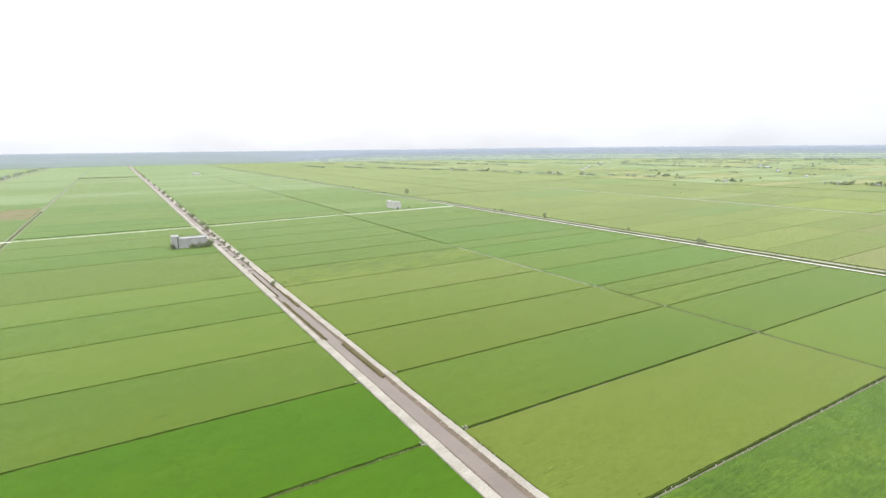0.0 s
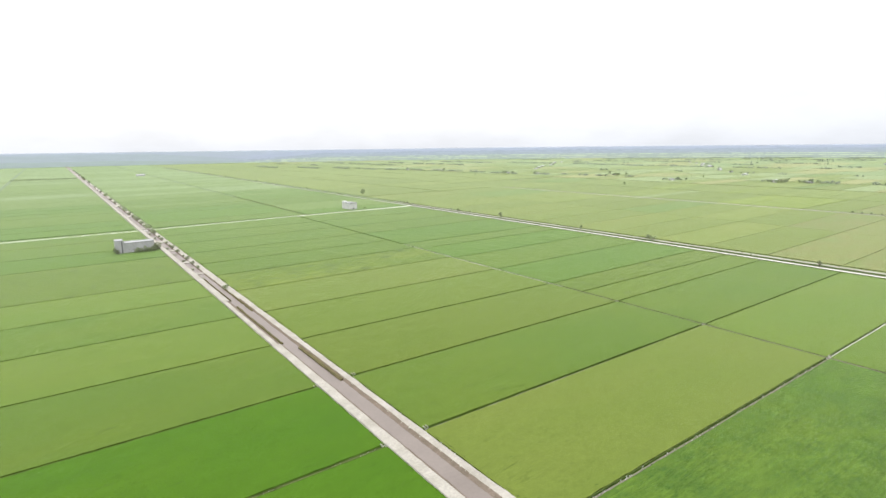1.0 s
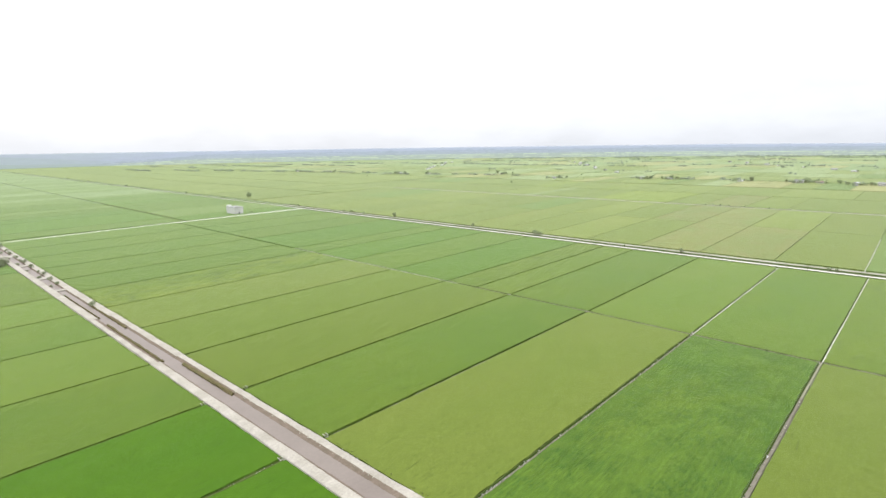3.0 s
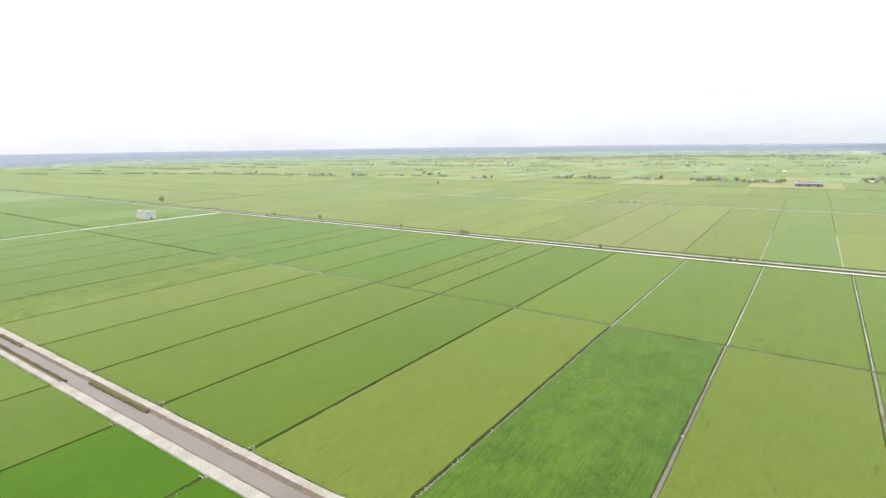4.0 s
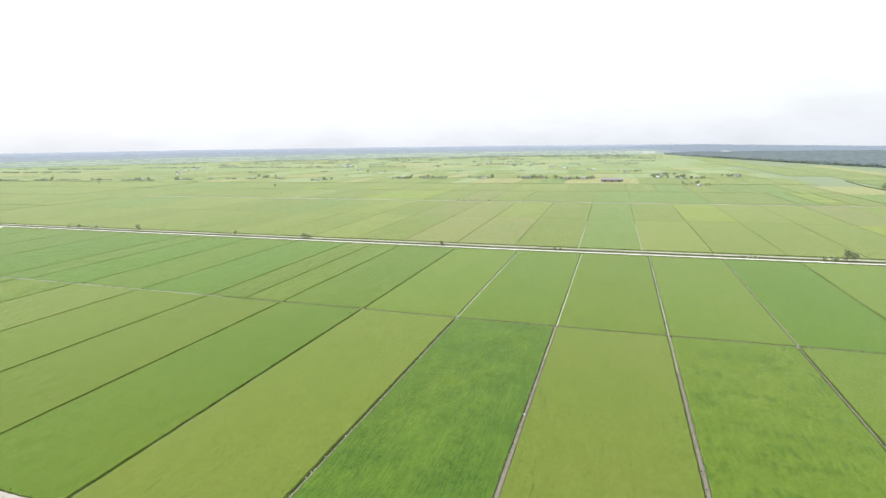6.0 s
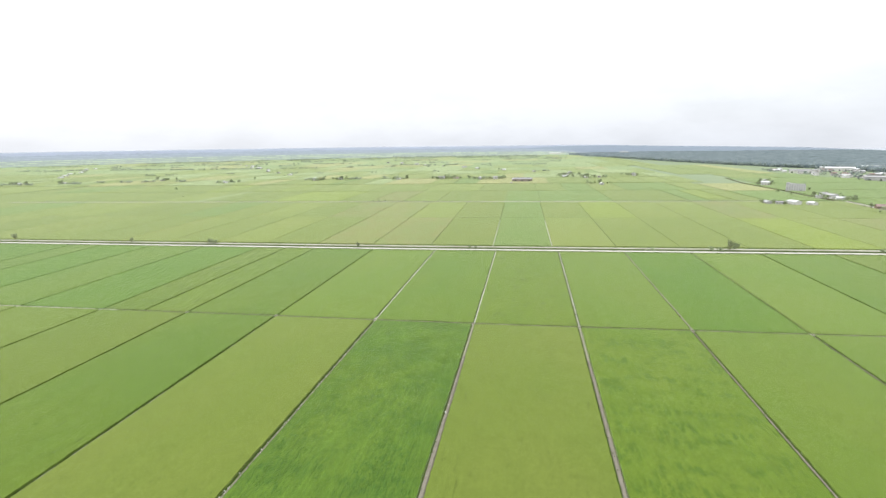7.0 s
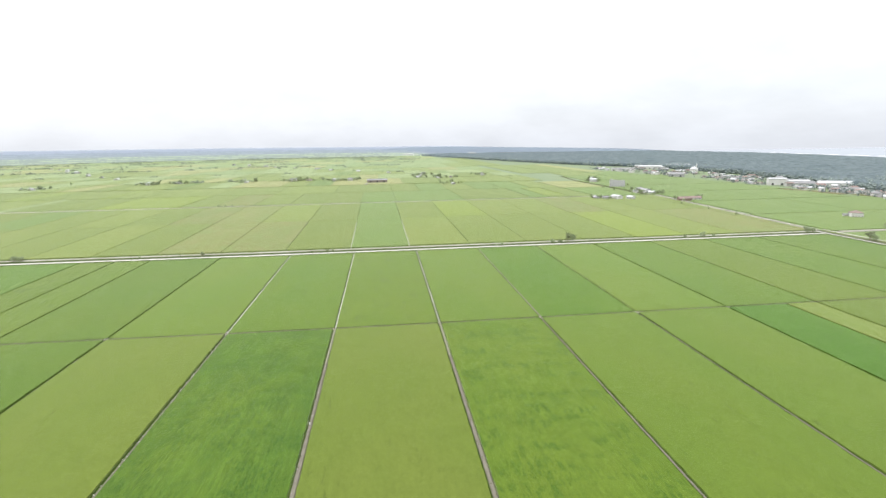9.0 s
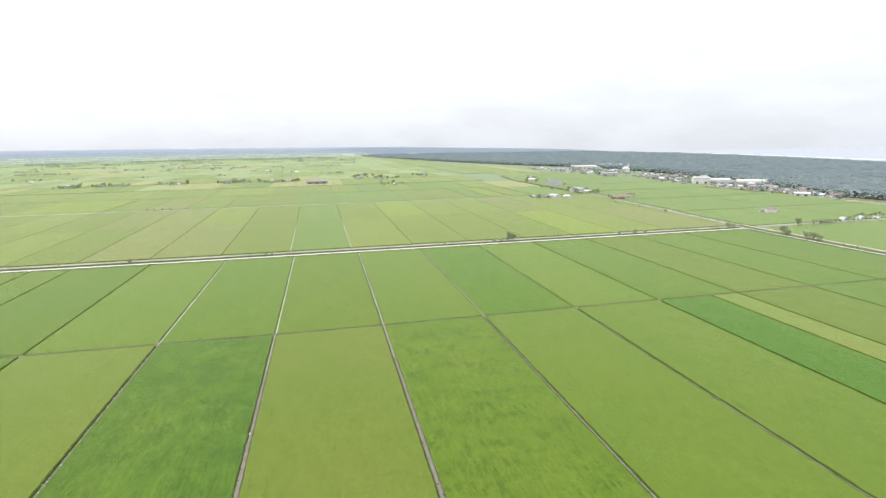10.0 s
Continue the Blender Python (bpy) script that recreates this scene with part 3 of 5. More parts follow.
def path(p0, p1, w=2.2, h=0.3, mat=None):
    prof = [(-w / 2 - 0.3, 0.0), (-w / 2, h), (0, h + 0.05), (w / 2, h), (w / 2 + 0.3, 0.0)]
    ob = put("field_path", sweep("field_path", p0, p1, prof, mat or M_PATH, 3.0, 0.22, 0.05))
    return tagged(ob, "narrow bare earth path between the fields", "path", "paths between the fields", "structure")


for y in W_Y[3:-1]:
    if y == 145.5:
        bund((-106, y + 0.65), (80.8, y + 0.65), 0.4, 1.0)
        path((-106, y), (80.8, y), 0.3, 0.4, M_RIDGE)
        bund((-106, y - 0.65), (80.8, y - 0.65), 0.4, 1.0)
    else:
        bund((-106, y), (80.8, y), 0.6, 1.1)
for y in A_Y[1:-1]:
    if y == 83.4:
        bund((97.6, y + 0.55), (285, y + 0.55), 0.4, 1.0)
        path((97.6, y - 0.5), (285, y - 0.5), 0.5, 0.35, M_PATH)
    elif y in (26.9, -30):
        path((97.6, y - 0.15), (175, y - 0.15), 1.05, 0.35)
        path((175, y - 0.15), (240, y - 0.15), 0.8, 0.35)
        path((240, y - 0.15), (285, y - 0.15), 0.6, 0.4, M_DRYC)
        bund((97.6, y + 0.75), (285, y + 0.75), 0.3, 0.9)
    elif y in (-87.3, -144.4):
        bund((99.5, y - 0.62), (285, y - 0.62), 0.4, 1.2)
        path((99.5, y - 0.1), (285, y - 0.1), 0.45 if y == -87.3 else 0.3, 0.35, M_PATH)
        bund((99.5, y + 0.62), (285, y + 0.62), 0.4, 1.2)
        if y == -87.3:
            path((98, y + 1.1), (190, y + 1.1), 0.7, 0.3, M_PATH)
    elif y == 144:
        bund((97.6, y + 0.4), (285, y + 0.4), 0.35, 0.9)
        path((97.6, y - 0.45), (285, y - 0.45), 0.4, 0.3, M_DRYC)
    elif y != -238:
        bund((97.6, y), (285, y), 0.6, 1.1)
for y in B_Y[1:-1]:
    if y in (83.5, 26.8):
        path((287.5, y - 0.4), (487, y - 0.4), 0.45, 0.6, M_CONC)
        # this strip's dark colour stands in for the shadow beside the pale drain
        bund((287.5, y + 0.45), (487, y + 0.45), 0.4, 1.0)
    elif y == -30:
        path((287.5, y - 0.3), (487, y - 0.3), 0.22, 0.6, M_CONC)
        bund((287.5, y + 0.4), (487, y + 0.4), 0.3, 0.9, M_RIDGE)
        bund((287.5, y - 0.75), (487, y - 0.75), 0.2, 0.9)
    elif y in (-87.5, -144.2):
        bund((287.5, y + 0.4), (487, y + 0.4), 0.5)
        path((287.5, y - 0.45), (487, y - 0.45), 0.3, 0.6, M_DRYC if y == -87.5 else M_GROUND)
    else:
        bund((287.5, y), (487, y), 0.46, 1.1)
for y in C_Y[1:-1]:
    if y in (28.3, -28):
        drain((512, y), (575, y), 0.5, 0.5)
        path((575, y), (690, y), 0.35, 0.6, M_CONC)
        bund((690, y), (914, y), 0.3, 1.0, M_RIDGE)
    else:
        bund((515, y), (914, y), 0.3 if -100 < y < 230 or y == -260 else 0.2, 0.9, M_BUND if y in (89.5, 149.3, 207.2, -87.5, -260) else M_RIDGE)
bund((285.9, -452), (285.9, 250), 0.3, 1.1)
bund((285.9, 470), (285.9, 778), 0.55, 1.2)
path((286.5, 250), (286.5, 470), 0.27, 0.6, M_CONC)
path((286.8, -452), (286.8, 250), 0.2, 0.5, M_DRYC)
bund((520, 764), (930, 785), 0.4, 1.5, M_BUND)
CROSS = ((-330, 768), (92, 767), (290, 779), (491, 781.5))
for p0, p1 in zip(CROSS, CROSS[1:]):
    path(p0, p1, 1.35, 0.76, M_LIME)
    path((p0[0], p0[1] + 2.0), (p1[0], p1[1] + 2.0), 0.5, 0.6, M_RIDGE)
bund((302, 786), (302, 1180), 0.8, 1.0, M_RIDGE)
bund((-111, 200), (-111, 1150), 2.2, 0.9, M_DITCH)
drain((-111, 1150), (-111, 1830), 1.3, 0.8)
drain((920, -390), (920, 300), 1.3, 0.7)
path((917, -430), (917, 1150), 1.0, 0.6, M_CHALK)
path((923, 300), (923, 1150), 1.6, 0.4, M_TRACK)
for k in range(2, 13):
    bund((925, -390 + 60 * k), (1338, -390 + 60 * k), 0.45, 1.0, M_RIDGE)


# ---- canals and their tracks ----
def canal(p0, p1, left, water, right, left_mat, right_mat, h=1.0, level=0.3, bank=M_BANK, wet=M_WATER, verge=M_BUND, words="pale laterite track beside a muddy canal"):
    """Two raised tracks with sloping banks and muddy water between them. Offsets run to the right of the line."""
    for (o0, o1, inner), m in ((left, left_mat), (right, right_mat)):
        lo, hi = min(o0, o1), max(o0, o1)
        if inner > hi:
            prof, slots = [(lo - 0.45, 0.0), (lo, h), ((lo + hi) / 2, h + 0.08), (hi, h - 0.02), (inner, 0.0)], [1, 0, 0, 2, 2]
        else:
            prof, slots = [(inner, 0.0), (lo, h - 0.02), ((lo + hi) / 2, h + 0.08), (hi, h), (hi + 0.45, 0.0)], [2, 0, 0, 1, 1]
        ob = put("road", sweep("road", p0, p1, prof, [m, verge if inner > hi else M_BUND, bank], 2.0, 0.3, 0.03, True, slots))
        tagged(ob, words, "track", "tracks along the canals", "structure")
    ob = put("canal_water", sweep("canal_water", p0, p1, [(water[0], level), (water[1], level)], wet, 12.0, 0.0, 0.0, False))
    tagged(ob, "still murky water in a narrow straight canal", "canal water", kind="structure")


# the near canal runs straight away from the viewer; offsets are plain x here
canal((0, -700), (0, 262), (81.5, 85.5, 87.0), (85.8, 93.4), (93.9, 96.7, 91.6), M_SAND, M_SAND, verge=M_SAND)
canal((0, 262), (0, 362), (81.9, 84.4, 87.4), (85.4, 93.4), (93.4, 96.8, 91.8), M_SAND, M_SAND, verge=M_SAND)
canal((0, 362), (0, 4700), (81.9, 86.2, 87.6), (86.6, 91.9), (92.2, 96.8, 90.9), M_SAND, M_SAND, verge=M_SAND)
canal((0, 860), (0, 3600), (489.6, 492.6, 494.0), (493.6, 496.6), (498.0, 500.6, 496.4), M_CHALK, M_RIDGE, 1.0, 0.25, M_BUND, M_WEEDY, words="narrow pale track beside a weedy ditch")
canal((0, -452), (0, 860), (488.8, 493.2, 494.8), (494.2, 500.4), (502.0, 506.6, 500.4), M_CHALK, M_TRACK, 1.0, 0.25, M_BUND, M_WEEDY)
# the crossing canal, offsets count southwards from its line
canal((104, -452), (512, -452), (1.2, 3.6, 7.0), (5.4, 14.5), (16.4, 18.8, 13.6), M_CHALK, M_CHALK, 1.0, 0.25, M_RIDGE, M_WEEDY)
for p0, p1 in zip(LANE, LANE[1:]):
    w = 1.4 if p0[0] < 900 else 1.0
    ob = put("road", sweep("road", p0, p1, [(-w - 0.4, 0.0), (-w, 0.8), (w, 0.8), (w + 0.4, 0.0)], M_TRACK if p0[0] < 900 else M_DITCH, 3.0, 0.15, 0.03))
    tagged(ob, "narrow grey lane between the fields", "lane", kind="structure")
    bund((p0[0], p0[1] - 3.4), (p1[0], p1[1] - 3.4), 0.9, 1.0)


# ---- plants ----
def tube(pts, radii, n=6):
    """Verts and faces of a tapered round tube through pts."""
    pts = [Vector(p) for p in pts]
    v, f = [], []
    for i, p in enumerate(pts):
        d = (pts[min(i + 1, len(pts) - 1)] - pts[max(i - 1, 0)]).normalized()
        q = d.to_track_quat("Z", "Y")
        v += [tuple(p + q @ Vector((radii[i] * math.cos(2 * math.pi * k / n), radii[i] * math.sin(2 * math.pi * k / n), 0))) for k in range(n)]
    for i in range(len(pts) - 1):
        f += [(i * n + k, i * n + (k + 1) % n, (i + 1) * n + (k + 1) % n, (i + 1) * n + k) for k in range(n)]
    f.append(tuple(range(len(v) - n, len(v))))
    return v, f


def join(pieces):
    v, f = [], []
    for a, b in pieces:
        k = len(v)
        v += list(a)
        f += [tuple(i + k for i in q) for q in b]
    return v, f


def leaves(centres, count, size, rg, flat=0.75):
    """Small folded leaf sprays scattered through round lobes (centre, radius)."""
    v, f = [], []
    tot = sum(r ** 2 for _, r in centres)
    for c, r in centres:
        for _ in range(max(4, int(count * r * r / tot))):
            d = Vector((rg.gauss(0, 1), rg.gauss(0, 1), rg.gauss(0, 1))).normalized() * r * rg.uniform(0.8, 1.1)
            p = Vector(c) + Vector((d.x, d.y, d.z * flat))
            q = Euler((rg.uniform(0, 6.3), rg.uniform(0, 6.3), rg.uniform(0, 6.3))).to_matrix()
            s = size * rg.uniform(0.6, 1.4)
            k = len(v)
            v += [tuple(p + q @ Vector(w) * s) for w in ((-1, 0, 0), (0, -0.5, 0.25), (1, 0, 0), (0, 0.5, 0.25))]
            f += [(k, k + 1, k + 2), (k, k + 2, k + 3)]
    return v, f


def broad_tree(seed, spread=0.42, low=0.28, kind="tree", leaf=None, label="leafy green tree with a rounded uneven crown"):
    """A tree one metre high, to be scaled: tapered trunk with limbs, and a crown of leaf sprays in uneven lobes."""
    rg = random.Random(seed)
    top = bpy.data.objects.new(kind, None)
    scene.collection.objects.link(top)
    pieces = [tube([(0, 0, -0.01), (rg.uniform(-.02, .02), rg.uniform(-.02, .02), low), (rg.uniform(-.05, .05), rg.uniform(-.05, .05), 0.72)], [0.032, 0.024, 0.008])]
    lobes = [((0, 0, 0.66), 0.26)]
    for k in range(6):
        a = k * 1.05 + rg.uniform(-.3, .3)
        r, z = spread * rg.uniform(0.4, 0.8), rg.uniform(low + 0.1, 0.84)
        e = (r * math.cos(a), r * math.sin(a), z)
        pieces.append(tube([(0, 0, low * rg.uniform(.8, 1.3)), (e[0] * .5, e[1] * .5, (low + z) / 2), e], [0.016, 0.011, 0.004], 5))
        lobes.append((e, rg.uniform(0.16, 0.27)))
    v, f = join(pieces)
    put("trunk", mesh_of("trunk", v, f, M_BARK), top)
    v, f = leaves(lobes, 400, 0.056, rg)
    put("crown", mesh_of("crown", v, f, leaf or M_LEAF), top)
    return tagged(top, label, "tree", "trees of the plain")


def shrub(seed):
    """A shrub one metre high: several thin stems and a low crown that reaches the ground."""
    rg = random.Random(seed)
    top = bpy.data.objects.new("shrub", None)
    scene.collection.objects.link(top)
    pieces, lobes = [], []
    for k in range(6):
        a, r = k * 1.05, rg.uniform(0.15, 0.55)
        e = (r * math.cos(a), r * math.sin(a), rg.uniform(0.35, 0.75))
        pieces.append(tube([(0, 0, -0.01), (e[0] * .4, e[1] * .4, e[2] * .6), e], [0.03, 0.02, 0.008], 5))
        lobes.append((e, rg.uniform(0.2, 0.36)))
    v, f = join(pieces)
    put("stem", mesh_of("stem", v, f, M_BARK), top)
    v, f = leaves(lobes, 300, 0.08, rg)
    put("crown", mesh_of("crown", v, f, M_LEAF2), top)
    return tagged(top, "dense green shrub growing on the bank", "shrub", "shrubs along the canals")


def palm(seed):
    """A coconut palm one metre high: slim bent trunk and a tuft of drooping fronds."""
    rg = random.Random(seed)
    top = bpy.data.objects.new("palm_tree", None)
    scene.collection.objects.link(top)
    b = rg.uniform(-0.08, 0.08)
    v, f = tube([(0, 0, -0.01), (b * .3, 0, 0.3), (b * .7, 0.02, 0.6), (b, 0.02, 0.84)], [0.022, 0.016, 0.014, 0.012])
    put("trunk", mesh_of("trunk", v, f, M_BARK), top)
    v, f = [], []
    for k in range(15):
        a, rise, ln = k * 2.4, rg.uniform(-0.05, 0.2), rg.uniform(0.26, 0.36)
        r = Vector((math.cos(a), math.sin(a), 0))
        s = Vector((-math.sin(a), math.cos(a), 0))
        base = Vector((b, 0.02, 0.84))
        pts = [base + r * ln * u + Vector((0, 0, rise * u * 1.6 - 0.30 * u * u)) for u in (0, 0.35, 0.7, 1.0)]
        k0 = len(v)
        for p, w in zip(pts, (0.01, 0.05, 0.045, 0.008)):
            v += [tuple(p - s * w - Vector((0, 0, w * .6))), tuple(p), tuple(p + s * w - Vector((0, 0, w * .6)))]
        for i in range(3):
            for j in range(2):
                f.append((k0 + 3 * i + j, k0 + 3 * i + j + 1, k0 + 3 * i + j + 4, k0 + 3 * i + j + 3))
    put("crown", mesh_of("crown", v, f, M_PALM), top)
    return tagged(top, "slender palm tree with drooping fronds", "palm tree", "palms of the plain")


TREES = [broad_tree(1), broad_tree(2, 0.36, 0.3), broad_tree(3, 0.5, 0.24), broad_tree(4, 0.30, 0.2, leaf=M_LEAF2)]
SHRUBS = [shrub(5), shrub(6), shrub(7)]
PALMS = [palm(8), palm(9)]
used = set()


def plant(protos, x, y, h, wide=1.0, z=0.0):
    x = float(bend(x, y)) if x < 800 else x
    p = protos[int(abs(x * 7.3 + y * 3.1)) % len(protos)]
    m = Matrix.Translation((x, y, z)) @ Matrix.Rotation((x * 1.7 + y * 0.9) % 6.28, 4, "Z") @ Matrix.Diagonal((h * wide, h * wide, h, 1))
    if p not in used:
        used.add(p)
        p.matrix_basis = m
        return p
    return copy_thing_scaled(p, m)


def copy_thing_scaled(p, m):
    keep = p.matrix_basis.copy()
    p.matrix_basis = Matrix.Identity(4)
    c = copy_thing(p, m)
    p.matrix_basis = keep
    return c


# along the second canal
for x, y, h, w in ((510, 847, 4.5, 1.0), (511, 836, 4.0, 1.0), (511, 824, 4.5, 1.1), (505, 681, 4.0, 1.3), (505, 662, 5.5, 1.2), (506, 632, 4.5, 1.2),
                   (506, 562, 8.5, 0.95), (505, 414, 6.0, 1.0), (504, 322, 6.0, 1.3), (504, 316, 5.0, 1.2), (498, 214, 2.5, 1.0), (498.5, 160, 5.2, 1.1),
                   (498, 49, 3.0, 1.5), (498, 44, 2.6, 1.4), (497, -116, 2.8, 2.0), (497, -111, 2.2, 1.6), (497, -166, 5.5, 1.0), (496, -173, 5.0, 1.2),
                   (496, -181, 11.5, 0.62), (496, -186, 10.0, 0.7), (497, -303, 4.5, 1.1), (497, -322, 7.0, 1.05), (497, -334, 4.5, 1.0),
                   (527, 1035, 15.0, 0.85), (497, -437, 8.0, 1.15), (497, -444, 6.0, 1.2)):
    plant(TREES, x, y, h, w, 0.25)
for y, h in ((1090, 5), (1102, 4), (1290, 6), (1345, 4), (1600, 5), (1720, 7), (1738, 5), (2120, 7), (2400, 8)):
    plant(TREES, 500, y, h, 1.1, 0.25)
# along the crossing canal and the lane beyond it
for x, y, h, w in ((452, -464, 9, 1.1), (446, -463, 7, 1.2), (424, -462, 8.5, 1.1), (417, -463, 8, 1.2), (411, -464, 6, 1.2), (490, -523, 9.5, 1.0),
                   (491, -545, 7.5, 1.1), (491, -556, 6, 1.3), (491, -563, 6, 1.3), (492, -570, 6, 1.3), (493, -578, 5.5, 1.3), (494, -586, 5, 1.2),
                   (640, -461, 4, 1.2), (700, -461, 3.5, 1.2), (770, -462, 4.0, 1.2), (385, -461, 3, 1.0), (372, -461, 3, 1.1), (345, -462, 3, 1.1)):
    plant(TREES, x, y, h, w, 0.25)
for k in range(12):
    plant(PALMS, 497 + (k * 37) % 9, -603 - k * 7.5, 7.5 + (k * 53) % 4, 1.0)
# shrubs and trees in the bed and on the banks of the near canal
for y, h in ((396, 4.6), (399, 2.4), (483, 3.2), (488, 2.6), (505, 4.2), (530, 4.4), (548, 2.6), (575, 4.6), (603, 4.5), (618, 3.0), (640, 4.0), (668, 4.4), (690, 4.0),
             (723, 5.2), (738, 4.6), (765, 7.0), (772, 6.0), (800, 4.2), (838, 4.5), (879, 5.5), (905, 4.5), (930, 4.0), (975, 4.5), (1029, 6.0), (1060, 5.0),
             (1110, 4.5), (1200, 5.0), (1300, 5.0), (1412, 6.5), (1430, 5.5), (1560, 5.0), (1760, 6.0), (2050, 7.0), (2290, 7.5), (2411, 9.0), (2440, 8.0), (2700, 8.0), (3000, 7.0), (3312, 9.0)):
    plant(TREES if h > 5.5 else SHRUBS, 91.8 + (y % 7) * 0.15, y, h * (1.3 if y > 690 else 1.0), 1.0 if h > 5.5 else 0.8, 0.3)
for k in range(9):
    y = 440 + k * 31 + (k * 47) % 38
    plant(SHRUBS, 86.9 + (k % 3) * 0.3, y, 1.6 + (k * 29) % 12 / 8.0, 0.95, 0.3)
# lone trees out in the plain
for x, y, h in ((1010, 690, 4), (1190, 830, 9), (1250, 1500, 6), (1300, 1900, 7), (1600, 840, 8), (919, 262, 4.5), (919, 251, 4), (919, 240, 4.5), (919, 228, 3.6), (919, 205, 4), (919, 172, 3.6)):
    plant(TREES, x, y, h, 1.0)
# row of young trees across the northern fields
for k in range(26):
    plant(TREES, -108 + k * 7.2, 2420 + (k * 31) % 7, 6.5 + (k * 13) % 3, 1.0)


# ---- far tree lines ----
def clump_mesh(name, spots, mat, rg, puffs=9):
    """Many small far trees in one mesh; each is a heap of leafy puffs. spots: x, y, height."""
    v, f = [], []
    base = [(1, 0, 0), (-1, 0, 0), (0, 1, 0), (0, -1, 0), (0, 0, 1), (0, 0, -1)]
    tri = [(0, 2, 4), (2, 1, 4), (1, 3, 4), (3, 0, 4), (2, 0, 5), (1, 2, 5), (3, 1, 5), (0, 3, 5)]
    for x, y, h in spots:
        for _ in range(puffs):
            r = h * rg.uniform(0.14, 0.26)
            cx, cy, cz = x + rg.gauss(0, 0.24) * h, y + rg.gauss(0, 0.24) * h, h * rg.uniform(0.18, 0.86)
            a = rg.uniform(0, 1.5)
            ca, sa = math.cos(a) * r, math.sin(a) * r
            k = len(v)
            v += [(cx + p * ca - q * sa, cy + p * sa + q * ca, cz + s * r * rg.uniform(0.6, 1.1)) for p, q, s in base]
            f += [(k + i, k + j, k + m) for i, j, m in tri]
    return mesh_of(name, v, f, mat)


rg = random.Random(21)
LANE_Y = (-330, 60, 225, 400, 550, 640, 850, 1000, 1150, 1300, 1430, 1700, 2000, 2250, 2450, 2650, 2900, 3300)
LANE_X = (1570, 1565, 1585, 1565, 1545, 1530, 1450, 1490, 1482, 1450, 1390, 1400, 1365, 1265, 1250, 1190, 1070, 960)
GROVES = ((55, 97), (106, 149), (181, 215), (224, 262), (341, 377), (386, 412), (470, 516), (525, 552), (585, 640), (830, 880), (1003, 1040), (1091, 1148), (1169, 1211), (1254, 1282),
          (1297, 1374), (1424, 1480), (1500, 1575), (1625, 1715), (1760, 1850), (1900, 1960), (1985, 2090), (2120, 2215), (2240, 2360), (2390, 2440), (2450, 2640), (2645, 2900), (2920, 3250))


def grove(x, y0, y1, thick, low, high, each):
    """Spots for one loose clump along a lane: dense hearts, thin ends and a few taller crowns."""
    spots, mid, half = [], (y0 + y1) / 2, (y1 - y0) / 2
    for _ in range(max(4, int((y1 - y0) / each))):
        y = mid + half * rg.uniform(-1, 1)
        h = rg.uniform(low, high) * (1.25 if rg.random() < 0.12 else 1.0) * (0.7 if rg.random() < 0.4 else 1.0)
        spots.append((x + rg.gauss(0, thick), y, h))
    return spots


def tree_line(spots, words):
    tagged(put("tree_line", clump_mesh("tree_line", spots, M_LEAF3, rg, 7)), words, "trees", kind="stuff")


# the lane with hamlets along the near edge of the wider plain
for a, b in GROVES:
    x = float(np.interp((a + b) / 2, LANE_Y, LANE_X))
    tree_line(grove(x, a, b, 7, 3.5, 8.5, 2.6), "clump of far trees round a farm lane")
# low scrub that joins the clumps
tree_line([(float(np.interp(y, LANE_Y, LANE_X)) + rg.gauss(0, 4), y, rg.uniform(1.2, 3.2)) for y in (rg.uniform(-200, 3000) for _ in range(420))], "low scrub along a far farm lane")
# further lanes behind, each broken into stretches
for x, y0, y1, fill, long, high in ((1880, 1200, 1480, 0.6, 60, 9), (1930, -150, 1150, 0.22, 45, 8), (1900, 2380, 3200, 0.75, 110, 9), (1640, 2700, 3600, 0.8, 150, 9), (1330, 2950, 3900, 0.7, 150, 9),
                                    (2350, 840, 1700, 0.85, 130, 9), (2380, 1760, 2500, 0.8, 120, 9), (2420, -150, 760, 0.35, 70, 8), (2600, -160, 740, 0.6, 80, 9), (2650, 1050, 2450, 0.5, 90, 9),
                                    (2240, 2550, 3500, 0.75, 160, 10), (2950, -200, 3100, 0.5, 110, 9), (3320, 1250, 2900, 0.7, 150, 10), (3350, -250, 1200, 0.5, 100, 9), (3640, -300, 2500, 0.65, 170, 10),
                                    (3900, -150, 2000, 0.7, 200, 10), (4120, -150, 1600, 0.75, 220, 11), (4330, -100, 1000, 0.8, 240, 11)):
    spots, y = [], y0
    while y < y1:
        ln = long * rg.uniform(0.3, 1.2)
        if rg.random() < fill:
            spots += grove(x + rg.gauss(0, 14), y, y + ln * 0.92, 5, 3.0, high, 3.0)
        y += ln
    tree_line(spots, "broken line of far trees between the rice fields")
spots = [(-350 - rg.uniform(2, 45), 2500 + rg.uniform(0, 1900), rg.uniform(5, 10)) for _ in range(150)] + \
        [(rg.uniform(300, 520), 2560 + rg.uniform(0, 30), rg.uniform(3, 6)) for _ in range(10)]
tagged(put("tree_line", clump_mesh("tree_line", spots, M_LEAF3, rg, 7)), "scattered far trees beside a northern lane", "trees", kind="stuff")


# ---- coastal forest ----
def forest_edge(x):
    return np.interp(x, [0, 700, 900, 1100, 1284, 1524, 1850, 2102, 2698, 3369, 4428, 4900], [-838, -850, -905, -960, -990, -1010, -1000, -860, -705, -580, -385, -330])


